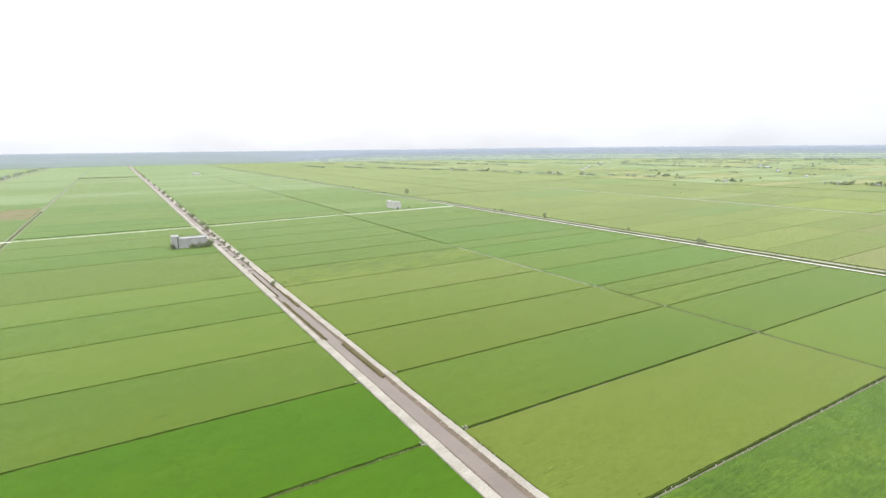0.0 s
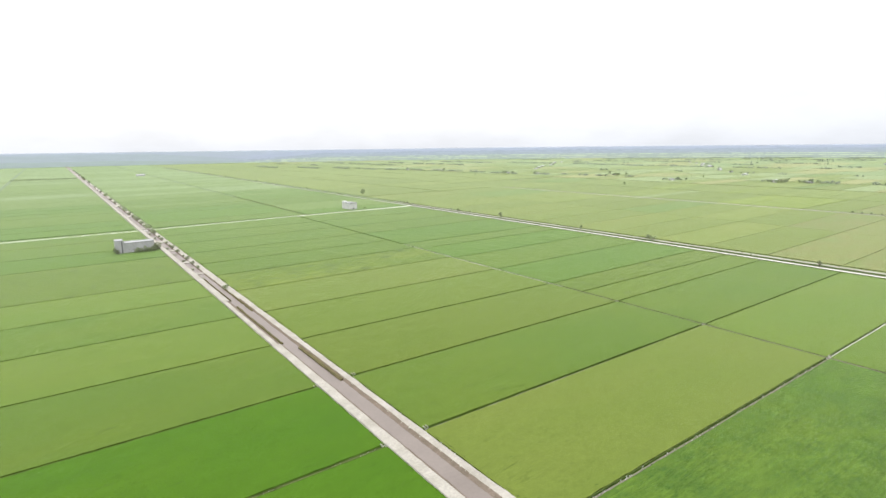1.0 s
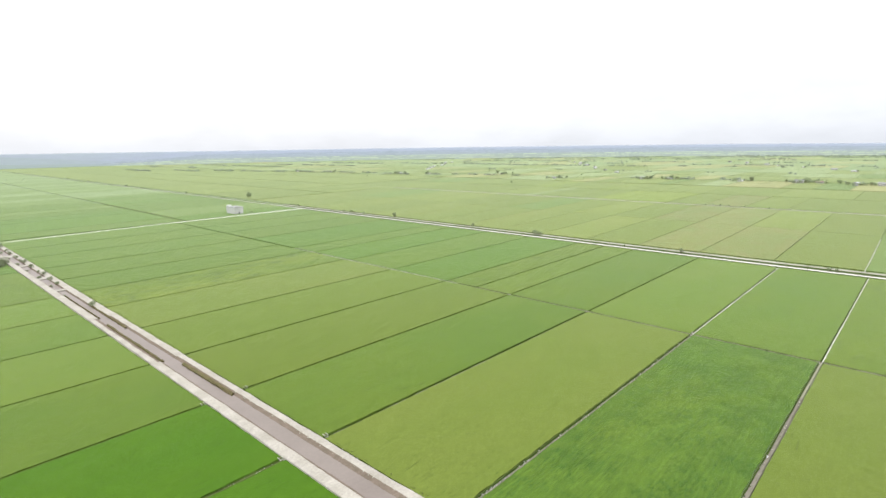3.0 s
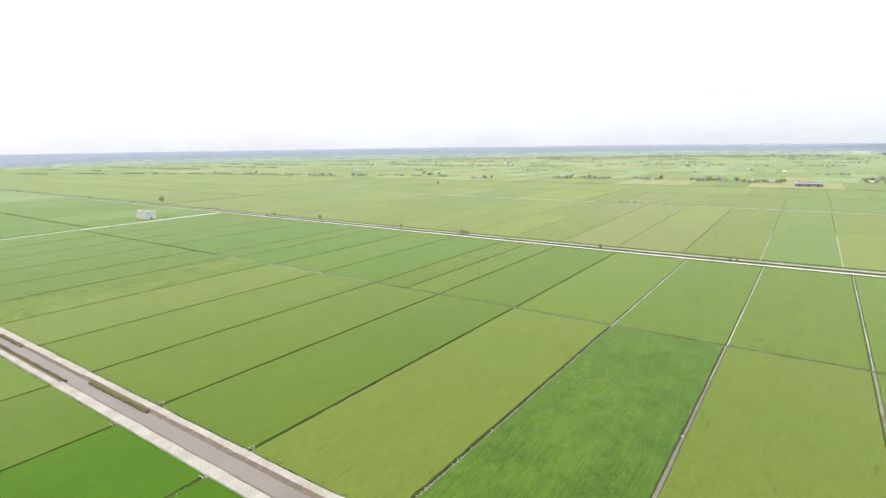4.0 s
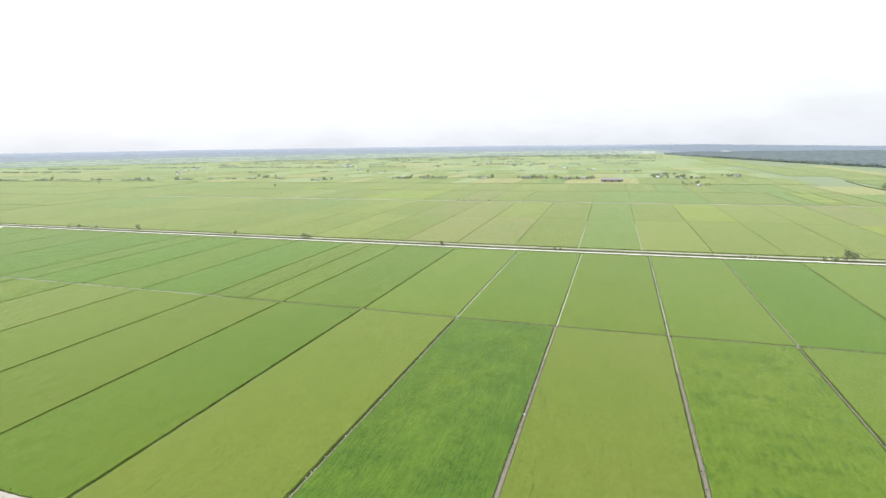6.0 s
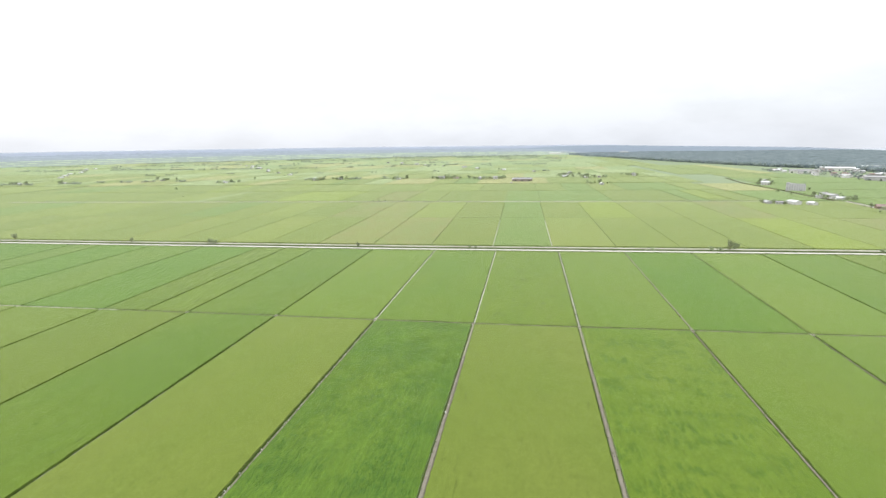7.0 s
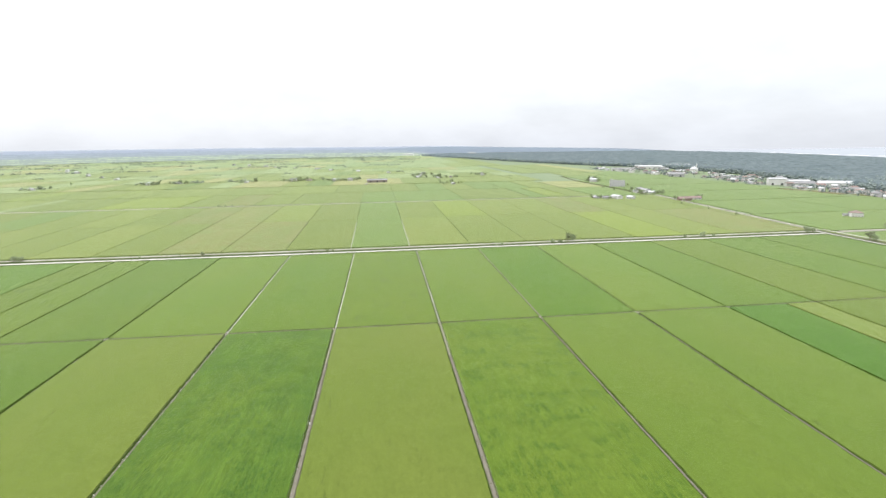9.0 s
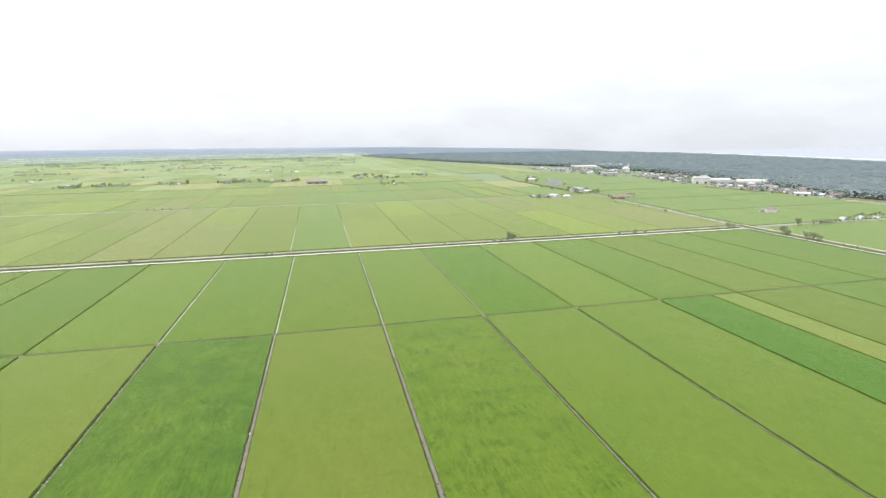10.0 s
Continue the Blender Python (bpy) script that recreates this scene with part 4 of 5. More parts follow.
def forest():
    nx, ny = 700, 110
    gx = np.linspace(250, 4900, nx)[:, None] * np.ones((1, ny))
    u = np.linspace(0, 1, ny)[None, :] ** 1.3
    e = forest_edge(gx) - 4 + 22 * (wave(gx * 0.02, gx * 0 + 3) - 0.5)
    gy = e + (coast(gx) + 12 + 16 * wave(gx * 0.01, gx * 0 + 8) - e) * u
    z = 9.5 + 4.0 * wave(gx * 0.006, gy * 0.006) + 1.6 * wave(gx * 0.04, gy * 0.04) + 0.8 * wave(gx * 0.13, gy * 0.13)
    z = z + np.random.default_rng(6).normal(0, 0.55, z.shape)
    z[:, 0], z[:, 1], z[:, 2], z[:, -1] = 0.0, z[:, 1] * 0.55, z[:, 2] * 0.85, 0.0
    v = np.stack([gx, gy, z], -1).reshape(-1, 3)
    fc = grid_faces(nx, ny)[:, ::-1]
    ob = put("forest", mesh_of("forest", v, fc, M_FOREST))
    tagged(ob, "dense coastal palm forest, blue-grey with painted-in haze", "forest", kind="stuff")
    r2 = random.Random(5)
    spots = []
    for _ in range(6000):
        x = 450 + 3100 * r2.random() ** 1.6
        yy = float(forest_edge(x)) + 8 - 300 * r2.random() ** 1.4
        spots.append((x, yy, r2.uniform(10, 15.5)))
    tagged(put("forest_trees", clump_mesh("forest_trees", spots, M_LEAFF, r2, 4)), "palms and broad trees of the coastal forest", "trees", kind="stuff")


# blue-grey base colours hold the haze over the forest and town trees
M_LEAFF = rough_mat("hazed_forest_leaves", (0.120, 0.148, 0.138), (0.140, 0.168, 0.156), 0.05, 0.12, 0.3, 0.9, 0.3, 0.5, 0.0, None, 0.05, 0.5)
M_FOREST = rough_mat("hazed_forest_canopy", (0.054, 0.072, 0.077), (0.070, 0.088, 0.092), 0.012, 0.07, 0.32, 0.9, 0.15, 0.6, 0.0, None, 0.05, 0.14)
forest()


# ---- buildings ----
def gable(w, d, h, rise, over, thick=0.18):
    """A gable roof, ridge along x, with thickness and eaves."""
    a, b = w / 2 + over, d / 2 + over
    drop = rise * over / (d / 2)
    sec = [(-b, h - drop), (0, h + rise), (b, h - drop), (b, h - drop - thick), (0, h + rise - thick), (-b, h - drop - thick)]
    v = [(sx * a, y, z) for sx in (-1, 1) for y, z in sec]
    f = [(i, (i + 1) % 6, 6 + (i + 1) % 6, 6 + i) for i in range(6)] + [(5, 4, 1, 0), (4, 3, 2, 1), (6, 7, 10, 11), (7, 8, 9, 10)]
    return v, f


def hip(w, d, h, rise, over, thick=0.18):
    a, b = w / 2 + over, d / 2 + over
    k = max(0.0, a - b)
    v = [(-a, -b, h - thick), (a, -b, h - thick), (a, b, h - thick), (-a, b, h - thick), (-a, -b, h), (a, -b, h), (a, b, h), (-a, b, h), (-k, 0, h + rise), (k, 0, h + rise)]
    f = [(3, 2, 1, 0), (0, 1, 5, 4), (1, 2, 6, 5), (2, 3, 7, 6), (3, 0, 4, 7), (4, 5, 9, 8), (5, 6, 9), (6, 7, 8, 9), (7, 4, 8)]
    return v, f


def house(x, y, turn, w, d, h, wall, roof, label, rise=1.8, kind="house", hipped=False, bays=3, floors=1, category="house"):
    top = new(kind)
    bm = bmesh.new()
    box_bm(bm, 0, 0, 0, w, d, h)
    if not hipped:
        ends = [bm.verts.new((sx * w / 2, sy * d / 2, h)) for sx in (-1, 1) for sy in (-1, 1)]
        ridge = [bm.verts.new((sx * w / 2, 0, h + rise * 0.94)) for sx in (-1, 1)]
        bm.faces.new((ends[0], ends[1], ridge[0]))
        bm.faces.new((ends[2], ridge[1], ends[3]))
    part("wall", bm, wall, top)
    v, f = (hip if hipped else gable)(w, d, h, rise, 0.6)
    put("roof", mesh_of("roof", v, f, roof), top)
    for side in (-1, 1):
        for fl in range(floors):
            for k in range(bays):
                cx = (k + 0.5) / bays * w - w / 2
                z = fl * h / floors
                if fl == 0 and k == bays // 2:
                    box("door", cx, side * d / 2, 0, 1.2, 0.12, 2.1, M_WOOD, top)
                else:
                    win = box("window", cx, side * d / 2, z + 0.95, 1.6, 0.14, 1.3, M_WALLW, top)
                    box("pane", cx, side * (d / 2 + 0.03), z + 1.05, 1.4, 0.14, 1.1, M_DARK, win)
    top.matrix_basis = Matrix.Translation((x, y, 0)) @ Matrix.Rotation(radians(turn), 4, "Z")
    return tagged(top, label, category, "buildings of the plain and the town")


def warehouse(x, y, turn, w, d, h, wall, roof, label, rise=2.4):
    top = new("warehouse")
    bm = bmesh.new()
    box_bm(bm, 0, 0, 0, w, d, h)
    part("wall", bm, wall, top)
    v, f = gable(w, d, h, rise, 0.8, 0.3)
    put("roof", mesh_of("roof", v, f, roof), top)
    box("ridge_vent", 0, 0, h + rise - 0.2, w * 0.8, 1.6, 0.8, roof, top)
    n = max(2, int(w / 14))
    for k in range(n):
        for s in (-1, 1):
            box("door", (k + 0.5) / n * w - w / 2, s * d / 2, 0, 4.2, 0.16, min(4.4, h * 0.6), M_DARK, top)
    top.matrix_basis = Matrix.Translation((x, y, 0)) @ Matrix.Rotation(radians(turn), 4, "Z")
    return tagged(top, label, "warehouse", "buildings of the plain and the town")


def swift_house_long():
    """Long blind cement building with a stair tower at one end, beside the near canal."""
    top = new("concrete_building")
    bm = bmesh.new()
    box_bm(bm, 65.5, 614, 0, 27, 13, 9.8)
    bmesh.ops.bevel(bm, geom=bm.edges[:], offset=0.08, segments=1, affect="EDGES")
    part("wall", bm, M_WALLG, top)
    box("tower", 48.5, 613.2, 0, 7.0, 12.6, 13.2, M_WALLG, top, "taller cement stair tower", 0.08)
    # a dark strip set on the wall stands in for a shaded slot
    box("recess_shade", 50.6, 606.86, 0.6, 0.8, 0.14, 11.8, M_DARK, top, "dark vertical strip painted as shade on the tower")
    for px in (46.4, 48.6, 52.0):
        box("pilaster", px, 606.84, 0, 0.5, 0.2, 13.0, M_WALLG, top)
    box("roof", 65.5, 614, 9.8, 27.4, 13.4, 0.35, M_ROOFG, top, "flat grey concrete roof")
    for sx, sy, lx, ly in ((65.5, 607.5, 27.4, 0.25), (65.5, 620.5, 27.4, 0.25), (79.1, 614, 0.25, 12.7)):
        box("parapet", sx, sy, 10.15, lx, ly, 0.55, M_WALLG, top)
    box("tower_roof", 48.5, 613.2, 13.2, 7.4, 13.0, 0.3, M_ROOFG, top)
    for k in range(6):
        for z in (3.4, 7.2):
            box("vent", 56.5 + k * 4.1, 607.48, z, 0.35, 0.1, 0.3, M_DARK, top)
    box("door", 59.5, 607.46, 0, 1.4, 0.14, 2.2, M_METAL, top)
    return tagged(top, "long grey cement building with a taller tower, beside the canal track", "building")


def swift_house_block():
    """A squarer blind cement block with a stair head on its roof, beside the cross drain."""
    top = new("concrete_building")
    bm = bmesh.new()
    box_bm(bm, 404, 816, 0, 14, 28, 10.2)
    bmesh.ops.bevel(bm, geom=bm.edges[:], offset=0.08, segments=1, affect="EDGES")
    part("wall", bm, M_WALLW, top)
    box("roof", 404, 816, 10.2, 14.5, 28.5, 0.4, M_ROOFG, top, "flat grey concrete roof")
    box("stair_head", 400.5, 827, 10.6, 5.5, 5, 2.6, M_WALLW, top)
    box("water_tank", 400, 819, 10.6, 1.8, 1.8, 1.6, M_METAL, top)
    for cx, cy, lx, ly in ((397, 816, 0.3, 28.5), (404, 802, 13.7, 0.3), (411, 816, 0.3, 28.5)):
        box("parapet", cx, cy, 10.6, lx, ly, 0.9, M_WALLW, top)
    box("door", 404, 801.95, 0, 3.0, 0.2, 3.0, M_DARK, top)
    for k in range(5):
        box("vent", 396.97, 806 + k * 5, 7.0, 0.12, 0.4, 0.35, M_DARK, top)
    return tagged(top, "pale grey cement block with a stair head on its flat roof", "building")


def cement_block():
    """A tall blind cement building in two joined halves, with a parapet, pilasters and small vents."""
    top = new("concrete_building")
    for name, cx, w, h in (("wall", -7.6, 15.0, 12.4), ("wing", 8.0, 16.2, 13.2)):
        bm = bmesh.new()
        box_bm(bm, cx, 0, 0, w, 16, h)
        bmesh.ops.bevel(bm, geom=bm.edges[:], offset=0.08, segments=1, affect="EDGES")
        part(name, bm, M_WALLG, top)
        box("roof", cx, 0, h, w - 0.6, 15.4, 0.15, M_ROOFG, top)
        for sy in (-1, 1):
            box("parapet", cx, sy * 7.9, h, w + 0.1, 0.3, 0.8, M_WALLG, top)
            for k in range(4):
                px = cx - w / 2 + (k + 0.5) * w / 4
                box("pilaster", px - w / 8, sy * 8.1, 0, 0.7, 0.3, h - 0.3, M_METAL, top)
                for z in (3.2, 6.4, 9.6):
                    box("vent", px, sy * 8.02, z, 0.5, 0.12, 0.4, M_DARK, top)
    box("door", -7.6, 8.05, 0, 2.4, 0.2, 2.6, M_DARK, top)
    box("stair_head", 12.5, 3, 13.2, 4.5, 5.0, 2.6, M_WALLG, top)
    top.matrix_basis = Matrix.Translation((1106, -515, 0)) @ Matrix.Rotation(radians(67), 4, "Z")
    return tagged(top, "large blind pale cement building standing in the fields", "building")


swift_house_long()
swift_house_block()
for x, y, h in ((60, 606, 3.0), (63, 605.5, 4.4), (66, 607, 3.4), (69.5, 605, 5.0), (73, 606, 3.6), (76, 605, 4.6), (78, 608.5, 5.4), (80, 612, 6.0), (45, 609, 3.6), (44.5, 613, 5.0)):
    plant(SHRUBS, x - 1, y - 3.8, h * 1.5, 0.62)
for x, y, h in ((412, 800, 2.6), (408, 799, 2.2), (414, 806, 3.0), (395, 834, 3.0)):
    plant(SHRUBS, x, y, h, 0.8)

# the long open shed out in the fields, and the yard wall in front of it
warehouse(1420, 0, 90, 52, 20, 7.0, M_SHED, M_ROOFG, "long brown timber farm shed with a grey roof", 2.2)
house(1352, 27, 90, 3, 40, 2.2, M_WALLG, M_ROOFG, "low grey yard shed beside the farm building", 0.5, "shed", False, 1, 1, "shed")
# farm hamlets in the plain
HAMLETS = ((1425, 839), (1515, 605), (1533, 535), (1526, 356), (1534, 231), (1546, 190), (1505, 118), (1509, 74), (1585, -120), (1530, -174), (1545, -212), (1290, -183), (1375, 1882), (1450, 1381),
           (1550, 1123), (1331, 2073), (1423, 1508), (1620, -320), (1652, -133))
rh = random.Random(31)
TINTS = (M_ROOFG, M_ROOFW, M_ROOFR, M_ROOFB, M_ROOFG)
ROOF_WORD = {M_ROOFG: "grey sheet roof", M_ROOFW: "pale metal roof", M_ROOFR: "red-brown tiled roof", M_ROOFB: "blue sheet roof"}
WALL_WORD = {M_WALLW: "white", M_WALLG: "grey cement"}


def random_house(x, y, big=1.0, tints=TINTS, trees=4):
    r, wl = rh.choice(tints), rh.choice((M_WALLW, M_WALLW, M_WALLG))
    fl = rh.choice((1, 1, 2))
    house(x, y, rh.choice((0, 90, 12, 78, -10)), rh.uniform(10, 17) * big, rh.uniform(8, 11) * big, 3.2 * fl + 0.3, wl, r,
          f"{'two-storey' if fl == 2 else 'low'} {WALL_WORD[wl]} house with a {ROOF_WORD[r]}", rh.uniform(1.6, 2.4), bays=rh.choice((3, 4)), floors=fl)
    for _ in range(trees):
        a, d = rh.uniform(0, 6.3), rh.uniform(11, 26)
        plant(rh.choice((TREES, TREES, PALMS)), x + d * math.cos(a), y + d * math.sin(a), rh.uniform(5, 10), 1.0)


for x, y in HAMLETS:
    random_house(x, y, 1.1, (M_ROOFG, M_ROOFW, M_ROOFW, M_ROOFG, M_ROOFR), 10)
    for k in range(2):
        plant(TREES, x + 16 + rh.uniform(-6, 14), y + rh.uniform(-38, 38), rh.uniform(9, 14), 0.95)
# lone farmhouses farther out along the tree lines
for k in range(26):
    random_house(1750 + (k * 137) % 1300, -150 + k * 96 + (k * 53) % 40, 1.25, (M_ROOFW, M_ROOFG, M_ROOFW), 2)
# houses beside the crossing canal
house(872, -405, 20, 17, 11, 5.2, M_WALLW, M_ROOFW, "white house with a pale metal roof among the fields", 1.8, bays=4)
house(863, -426, 20, 12, 9, 4.2, M_WALLW, M_ROOFW, "white house with a pale metal roof among the fields", 1.6)
house(886, -374, 0, 14, 9, 3.4, M_WALLG, M_ROOFG, "low grey house with a sheet roof among trees", 1.6)
house(878, -388, 70, 12, 8, 3.4, M_WALLW, M_ROOFG, "low white house with a grey sheet roof", 1.6)
house(818, -496, 75, 20, 12, 4.0, M_WOOD, M_ROOFR, "long timber barn with a red-brown roof", 2.6, "barn", False, 4, 1, "barn")
house(828, -520, 75, 18, 11, 3.6, M_WALLW, M_ROOFR, "low white house with a red-brown tiled roof", 2.2)
house(592, -586, 65, 12.5, 11, 5.6, M_WALLW, M_ROOFR, "white farmhouse with a red-brown hipped roof", 3.0, "house", True, 4)
house(600, -579, 65, 5, 4, 3.0, M_WALLW, M_ROOFG, "small white outbuilding beside the farmhouse", 0.8, "shed", False, 1, 1, "shed")
cement_block()
for x, y in ((968, -486), (955, -500), (940, -505), (980, -500), (1290, -530), (1310, -545), (1250, -520)):
    random_house(x, y, 1.0, (M_ROOFG, M_ROOFW, M_ROOFG), 7)
for x, y, h in ((880, -380, 8), (893, -368, 7), (870, -392, 6), (898, -380, 6), (835, -489, 7), (805, -487, 5), (835, -536, 9), (838, -530, 8), (915, -512, 8), (924, -507, 9), (1075, -470, 6), (1020, -468, 6), (1118, -545, 6)):
    plant(TREES, x, y, h, 1.1)
# the town along the forest edge
warehouse(1046, -842, 62, 34, 20, 13.5, M_WALLW, M_ROOFW, "tall white factory hall at the edge of the town", 1.6)
warehouse(1035, -880, 62, 44, 26, 8.5, M_WALLW, M_ROOFW, "long white factory shed with a pale roof", 2.6)
warehouse(965, -905, 60, 62, 30, 9.0, M_WALLW, M_ROOFW, "broad white warehouse with a pale roof", 3.2)
warehouse(1000, -868, 60, 40, 22, 6.5, M_WALLW, M_ROOFG, "low white warehouse with a grey roof", 2.4)
warehouse(1775, -945, 60, 75, 26, 9, M_WALLW, M_ROOFW, "long white warehouse with a bright pale roof", 3)
warehouse(1805, -1065, 60, 80, 26, 10, M_WALLW, M_ROOFW, "long white warehouse with a bright pale roof", 3)
warehouse(1690, -800, 60, 60, 22, 8, M_WALLW, M_ROOFG, "long warehouse with a grey roof", 2.4)
warehouse(1360, -800, 60, 40, 22, 9, M_WALLG, M_ROOFG, "grey warehouse with a sheet roof in the town", 2.4)
warehouse(748, -803, 45, 22, 12, 5.0, M_WALLW, M_ROOFW, "small white warehouse with a pale roof", 1.8)
for x, y, w in ((4560, -270, 95), (4600, -824, 60)):
    warehouse(x, y, 75, w, 30, 16, M_WALLW, M_ROOFW, "far white factory hall at the forest edge", 4)


def minaret(x, y):
    top = new("tower")
    for n, (z, r, h) in (("shaft", (0, 1.6, 17)), ("gallery", (17, 2.3, 1.6)), ("lantern", (18.6, 1.2, 3.4))):
        bm = bmesh.new()
        bmesh.ops.create_cone(bm, cap_ends=True, segments=10, radius1=r, radius2=r * 0.88, depth=h, matrix=Matrix.Translation((x, y, z + h / 2)))
        part(n, bm, M_WALLW, top)
    bm = bmesh.new()
    bmesh.ops.create_cone(bm, cap_ends=True, segments=10, radius1=1.5, radius2=0.05, depth=3.4, matrix=Matrix.Translation((x, y, 23.7)))
    part("cap", bm, M_ROOFW, top)
    return tagged(top, "slim white round tower with a pointed cap", "tower")


minaret(1572, -990)
house(1560, -975, 60, 22, 22, 9, M_WALLW, M_ROOFW, "large white hall with a pale hipped roof", 7, "hall", True, 5, 2, "hall")
town_trees = []
for k in range(135):
    u = rh.random() ** (1.0 if k < 90 else 2.2)
    x = 720 + 1150 * u + rh.uniform(-30, 30)
    front = float(np.interp(x, [640, 760, 980, 1200, 1400, 1900], [-822, -812, -800, -822, -790, -760]))
    y = front + (float(forest_edge(x)) + 12 - front) * rh.random() ** 1.3
    random_house(x, y, rh.uniform(0.75, 1.15), (M_ROOFG, M_ROOFW, M_ROOFG, M_ROOFR, M_ROOFR), 0)
    for _ in range(3):
        town_trees.append((x + rh.uniform(-28, 28), y + rh.uniform(-28, 28), rh.uniform(4.5, 9.5)))
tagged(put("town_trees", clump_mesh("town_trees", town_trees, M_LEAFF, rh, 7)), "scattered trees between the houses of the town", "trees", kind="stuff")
# bare ground and the road in front of the forest
field(592, 720, -846, -808, "fallow", 8, 0.65)
field(835, 958, -797.5, -776, "fallow", 8, 0.65, 0.0)
field(740, 830, -815, -799, "fallow", 8, 0.65, 0.0)
ob = put("road", sweep("road", (560, -803), (780, -799), [(-4, 0.0), (-3.6, 0.7), (3.6, 0.7), (4, 0.0)], M_TRACK, 10, 0.2, 0.0))
tagged(ob, "grey road along the edge of the town", "road", kind="structure")
ob = put("road", sweep("road", (500.5, -477), (500.5, -830), [(-2.8, 0.0), (-2.4, 0.75), (2.4, 0.75), (2.8, 0.0)], M_TRACK, 4, 0.2, 0.03))
tagged(ob, "narrow grey lane between the fields", "lane", kind="structure")
ob = put("road", sweep("road", (-345, 900), (-345, 4700), [(-2.8, 0.0), (-2.4, 0.75), (2.4, 0.75), (2.8, 0.0)], M_TRACK, 10, 0.2, 0.03))
tagged(ob, "pale lane across the northern fields", "lane", kind="structure")
for x, y in ((-372, 2640), (-385, 2690), (-370, 2760), (-380, 2850)):
    random_house(x, y, 1.4, (M_ROOFW, M_ROOFG), 5)
house(305, 2500, 0, 30, 16, 6, M_WALLW, M_ROOFG, "low grey farm shed far out in the fields", 2.5, "shed", False, 4, 1, "shed")
for k in range(5):
    house(503 + (k % 2) * 9, -600 - k * 13, 0, 6, 5, 2.6, M_WALLW, M_ROOFW, "small white hut beside the lane", 0.9, "hut", False, 1, 1, "hut")


# ---- small things at the water's edge ----
def sluice(x, y, turn=0.0):
    """A concrete field sluice: floor slab, two wing walls and a wooden gate board."""
    top = new("sluice_box")
    box("slab", 0, 0, 0, 2.4, 1.8, 0.5, M_CONC, top, "", 0.04)
    box("side_wall", 0, 0.8, 0.5, 2.4, 0.2, 0.7, M_CONC, top)
    box("side_wall", 0, -0.8, 0.5, 2.4, 0.2, 0.7, M_CONC, top)
    box("gate", 0.2, 0, 0.5, 0.08, 1.4, 0.6, M_WOOD, top, "weathered wooden gate board")
    top.matrix_basis = Matrix.Translation((float(bend(x, y)), float(swing(x, y)), 0)) @ Matrix.Rotation(turn, 4, "Z") @ Matrix.Diagonal((0.75, 0.75, 0.75, 1))
    return tagged(top, "small pale concrete sluice box between fields", "sluice", "field sluices")


for x, y in ((285.6, 83.0), (289, 83.4), (285.4, 27), (285.4, -30), (285.4, -87.3), (285.4, -144.3), (285.4, -200.4), (286.2, 143.8), (286.2, 201.6), (80.6, 146.5), (80.4, 204), (98.8, 145), (99, 203), (488.2, 85.5), (488.2, 231), (488.2, 201)):
    sluice(x, y, 0.0 if abs(x - 286) < 6 else 1.57)
post = new("marker_post")
box("post", 183.7, 28.3, 0, 0.35, 0.35, 0.95, M_WALLW, post, "", 0.03)
box("cap", 183.7, 28.3, 0.95, 0.45, 0.45, 0.1, M_WALLW, post, "", 0.03)
tagged(post, "white concrete marker post beside the field path", "post")
# weed beds and dry crossings in the near canal
for p0, p1, w in (((92.3, 202), (92.3, 251), 1.6), ((86.6, 262), (86.6, 345), 1.0), ((92.1, 330), (92.1, 396), 1.0), ((87.3, 362), (87.3, 440), 0.5)):
    me = sweep("weed_bed", p0, p1, [(-w / 2 - 0.3, 0.0), (-w / 2, 0.85), (0, 1.25), (w / 2, 0.9), (w / 2 + 0.3, 0.0)], M_WEED, 1.5, 0.4, 0.3)
    tagged(put("weed_bed", me), "brownish weeds along the canal's edge", "weeds", kind="stuff")
for y, ln in ((462, 5), (518, 9), (590, 7), (655, 14), (745, 10), (785, 12), (950, 22), (1150, 40)):
    me = sweep("canal_crossing", (89.8, y - ln / 2), (89.8, y + ln / 2), [(-4.6, 0.0), (-3.4, 0.95), (0, 0.85), (3.2, 0.95), (4.4, 0.0)], M_SAND, 1.6, 0.5, 0.12)
    tagged(put("canal_crossing", me), "pale earth crossing heaped over the canal", "earth crossing", "earth crossings", "structure")


# ---- verge grass ----
def tufts(name, spots, rg, words, mat):
    v, f = [], []
    for x, y, z, s in spots:
        x, y = float(bend(x, y)), float(swing(x, y))
        for b in range(3):
            a = rg.uniform(0, 6.3)
            k = len(v)
            c, d = math.cos(a) * s * 0.5, math.sin(a) * s * 0.5
            v += [(x - c, y - d, z), (x + c, y + d, z), (x + c * rg.uniform(-.6, 1.4) + rg.uniform(-.2, .2) * s, y + d * rg.uniform(-.6, 1.4), z + s * rg.uniform(0.6, 1.2))]
            f.append((k, k + 1, k + 2))
    tagged(put(name, mesh_of(name, v, f, mat)), words, "grass", kind="stuff")


rt = random.Random(77)
sp = []
for y in A_Y[5:15]:
    for _ in range(40 if y in (26.9, -30) else 25 if y in (-87.3, -144.4) else 110):
        sp.append((rt.uniform(99.5, 284), y + rt.gauss(0, 0.7), 0.25, rt.uniform(0.3, 0.65)))
for y in B_Y[3:14]:
    for _ in range(130):
        sp.append((rt.uniform(289, 487), y + rt.gauss(0, 0.55), 0.25, rt.uniform(0.3, 0.65)))
for y in W_Y[4:11]:
    for _ in range(150):
        sp.append((rt.uniform(-80, 80), y + rt.gauss(0, 0.5), 0.25, rt.uniform(0.3, 0.65)))
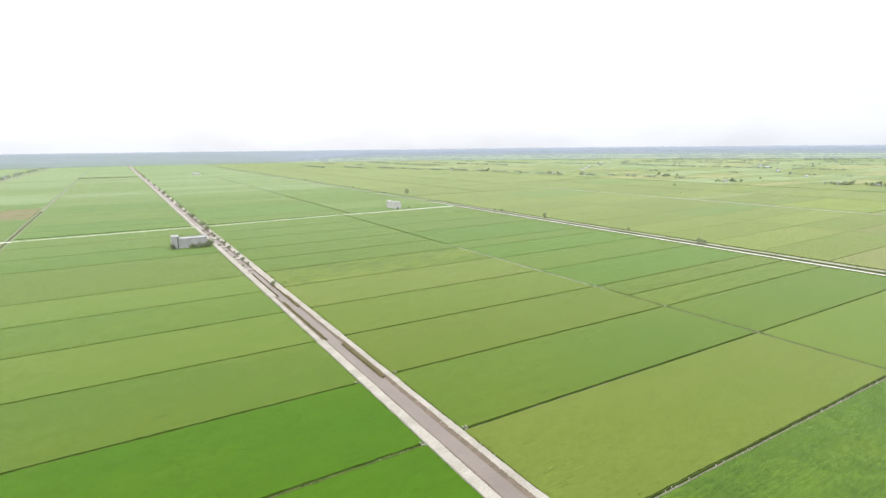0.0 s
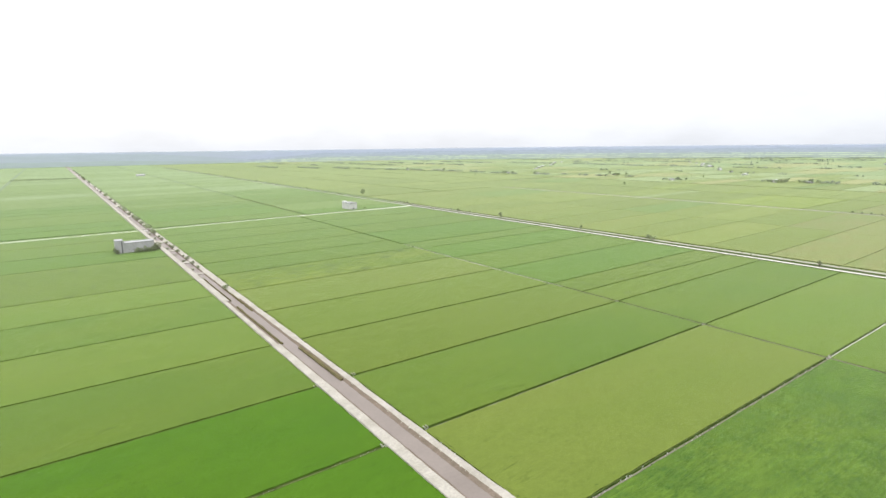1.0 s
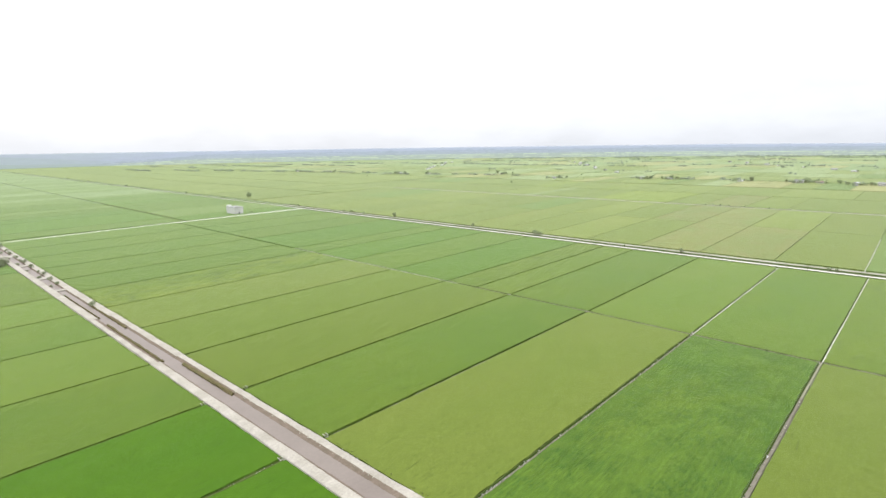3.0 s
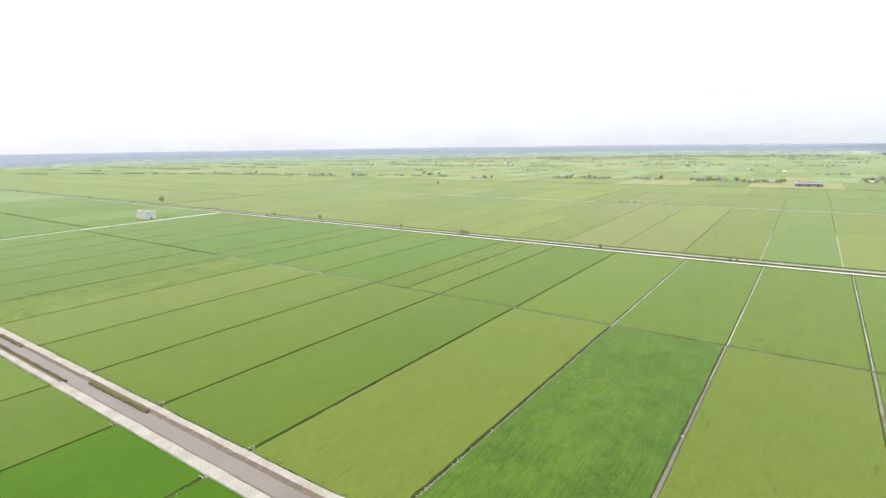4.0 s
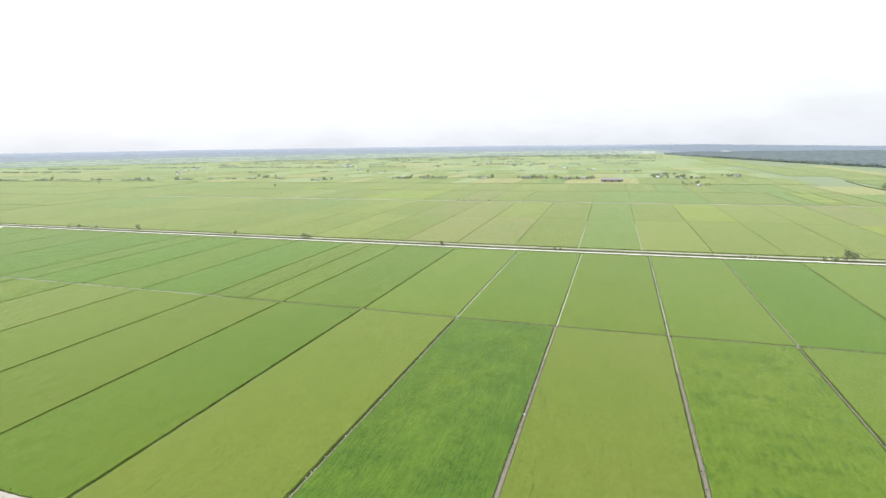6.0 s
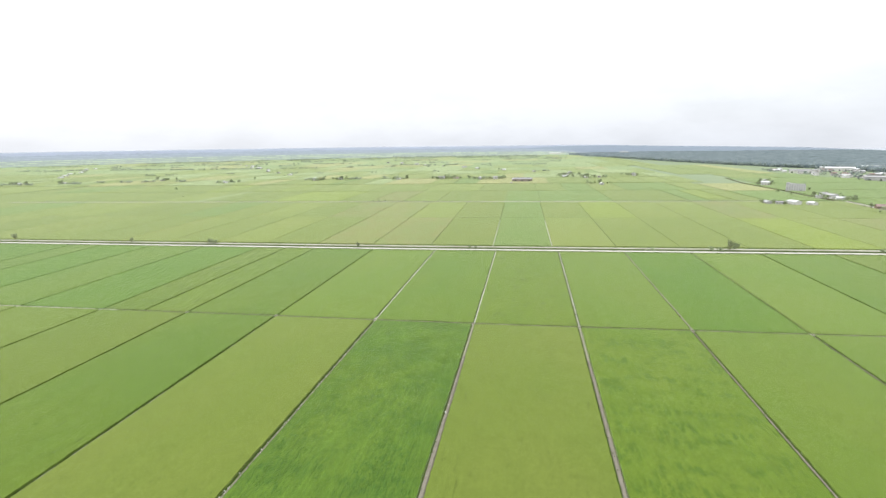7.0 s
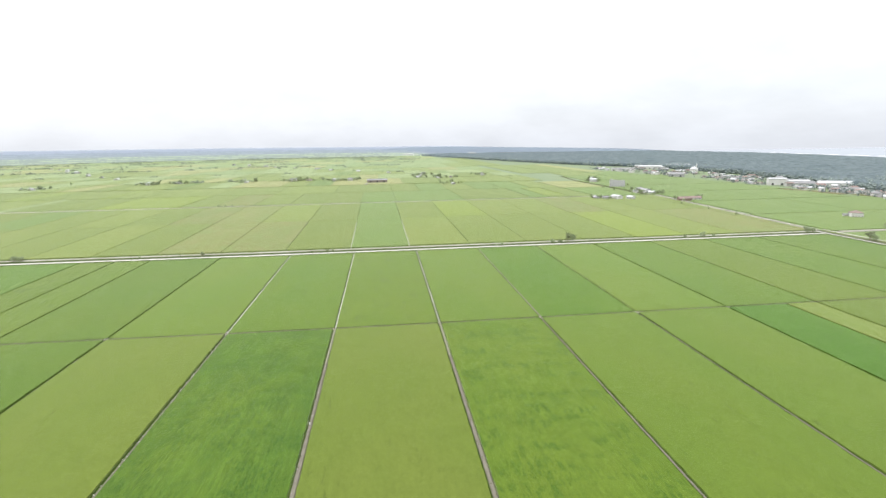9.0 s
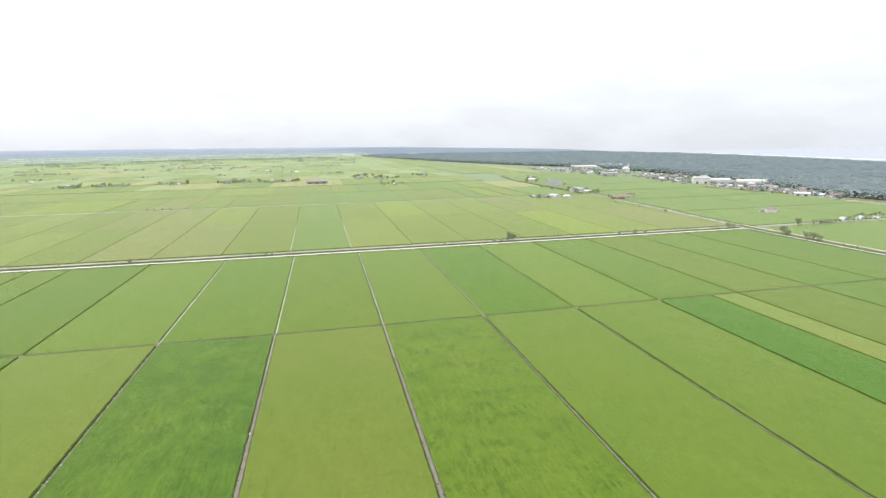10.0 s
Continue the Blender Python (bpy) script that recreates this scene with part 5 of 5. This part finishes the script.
for _ in range(700):
    sp.append((286.2 + rt.gauss(0, 0.7), rt.uniform(-300, 480), 0.2, rt.uniform(0.35, 0.8)))
tufts("bund_grass", sp, rt, "rough grass tufts along the bunds", M_TUFTD)
sp = []
for _ in range(1300):
    y = rt.uniform(60, 620)
    sp.append((rt.choice((80.9, 98.3)) + rt.gauss(0, 0.2), y, rt.choice((0.2, 0.5)), rt.uniform(0.25, 0.6)))
for _ in range(1800):
    sp.append((rt.choice((488.4, 494.5, 502.5, 511.2)) + rt.gauss(0, 0.6), rt.uniform(-440, 900), 0.4, rt.uniform(0.5, 1.1)))
tufts("track_verge", sp, rt, "rough grass tufts along the canal tracks", M_TUFT)


# ---- rank clumps and flattened tufts standing out of the nearest crops ----
def rice_clumps(x0, x1, y0, y1, count, rg, patch, long=1.0, cut=0.5, words="darker rank clumps of rice standing out of the crop"):
    """Low ragged tents along the planting rows, thick in patches. patch: how fast the patches change along x and y."""
    v, f = [], []
    while len(f) < 4 * count:
        x, y = rg.uniform(x0, x1), round(rg.uniform(y0, y1) / 0.55) * 0.55 + rg.gauss(0, 0.06)
        thick = 0.6 * float(wave(x * patch[0], y * patch[1] + 50)) + 0.4 * float(wave(x * patch[0] * 2.7 + 9, y * patch[1] * 2.7))
        if thick < cut + rg.uniform(-0.22, 0.14):
            continue
        n, w, h = 0.26 * long * rg.uniform(0.4, 1.7), rg.uniform(0.06, 0.18), rg.uniform(0.04, 0.13)
        lean, z, k = rg.uniform(-0.15, 0.15), 0.56, len(v)
        px, py = float(bend(x, y)), float(swing(x, y))
        v += [(px - n, py - w, z), (px + n, py - w + lean, z), (px + n, py + w + lean, z), (px - n, py + w, z),
              (px - n * rg.uniform(0.3, 0.9), py + rg.uniform(-0.08, 0.08), z + h), (px + n * rg.uniform(0.3, 0.9), py + lean, z + h * rg.uniform(0.6, 1.0))]
        f += [(k, k + 1, k + 5, k + 4), (k + 2, k + 3, k + 4, k + 5), (k + 3, k, k + 4), (k + 1, k + 2, k + 5)]
    tagged(put("rice_clumps", mesh_of("rice_clumps", v, f, M_CLUMP)), words, "rice clumps", kind="stuff")


rr = random.Random(404)
rice_clumps(99, 283, 29, 81, 9000, rr, (0.055, 0.075), 1.7, 0.50)
rice_clumps(99, 283, -85, -32, 1300, rr, (0.10, 0.05), 2.4, 0.60)
rice_clumps(99, 283, 146, 200, 260, rr, (0.04, 0.06), 3.0, 0.66, "flattened dark nicks in an even rice crop")
rice_clumps(99, 283, 86, 142, 160, rr, (0.04, 0.06), 2.4, 0.66, "flattened dark nicks in an even rice crop")
rice_clumps(99, 283, -142, -89, 180, rr, (0.06, 0.06), 3.0, 0.66, "flattened dark nicks in an even rice crop")
rice_clumps(-80, 79, 87, 143, 2400, rr, (0.05, 0.06), 0.9, 0.5)
rice_clumps(-30, 79, 148, 200, 1800, rr, (0.05, 0.06), 0.9, 0.5)
rice_clumps(-80, 79, 206, 260, 160, rr, (0.05, 0.06), 2.2, 0.66, "flattened dark nicks in an even rice crop")
rice_clumps(290, 480, -27, 23, 700, rr, (0.11, 0.10), 3.0, 0.66, "few dark tufts in an even rice crop")
rice_clumps(100, 280, 392, 442, 700, rr, (0.02, 0.12), 5.0, 0.58, "flattened dark streaks in a lodged rice crop")


# ---- clods and broken concrete along two of the field paths ----
def clods(name, spots, rg, words):
    v, f = [], []
    for x, y, z, s in spots:
        x, y = float(bend(x, y)), float(swing(x, y))
        k, a = len(v), rg.uniform(0, 6.3)
        for dz, w in ((0.0, 1.0), (0.7, 0.7)):
            for i in range(4):
                b = a + i * 1.57 + rg.uniform(-.3, .3)
                v.append((x + math.cos(b) * s * w * 0.6, y + math.sin(b) * s * w * 0.6, z + dz * s))
        f += [(k + i, k + (i + 1) % 4, k + 4 + (i + 1) % 4, k + 4 + i) for i in range(4)] + [(k + 4, k + 5, k + 6, k + 7)]
    tagged(put(name, mesh_of(name, v, f, M_CONC)), words, "rubble", kind="stuff")


rc = random.Random(91)
sp = [(98 + 185 * rc.random() ** 1.6, 83.2 + rc.gauss(0, 0.25), 0.36, rc.uniform(0.15, 0.45)) for _ in range(110)]
sp += [(rc.uniform(-60, 80), 145.5 + rc.gauss(0, 0.2), 0.3, rc.uniform(0.15, 0.35)) for _ in range(40)]
sp += [(rc.uniform(98, 280), 26.9 + rc.gauss(0, 0.4), 0.36, rc.uniform(0.15, 0.35)) for _ in range(40)]
clods("path_rubble", sp, rc, "pale broken concrete and clods on the field paths")
sp = [(rc.choice((81.5, 93.6, 96.6)) + rc.gauss(0, 0.25), rc.uniform(60, 420), 0.97, rc.uniform(0.15, 0.4)) for _ in range(260)]
clods("track_rubble", sp, rc, "pale stones scattered along the canal tracks")
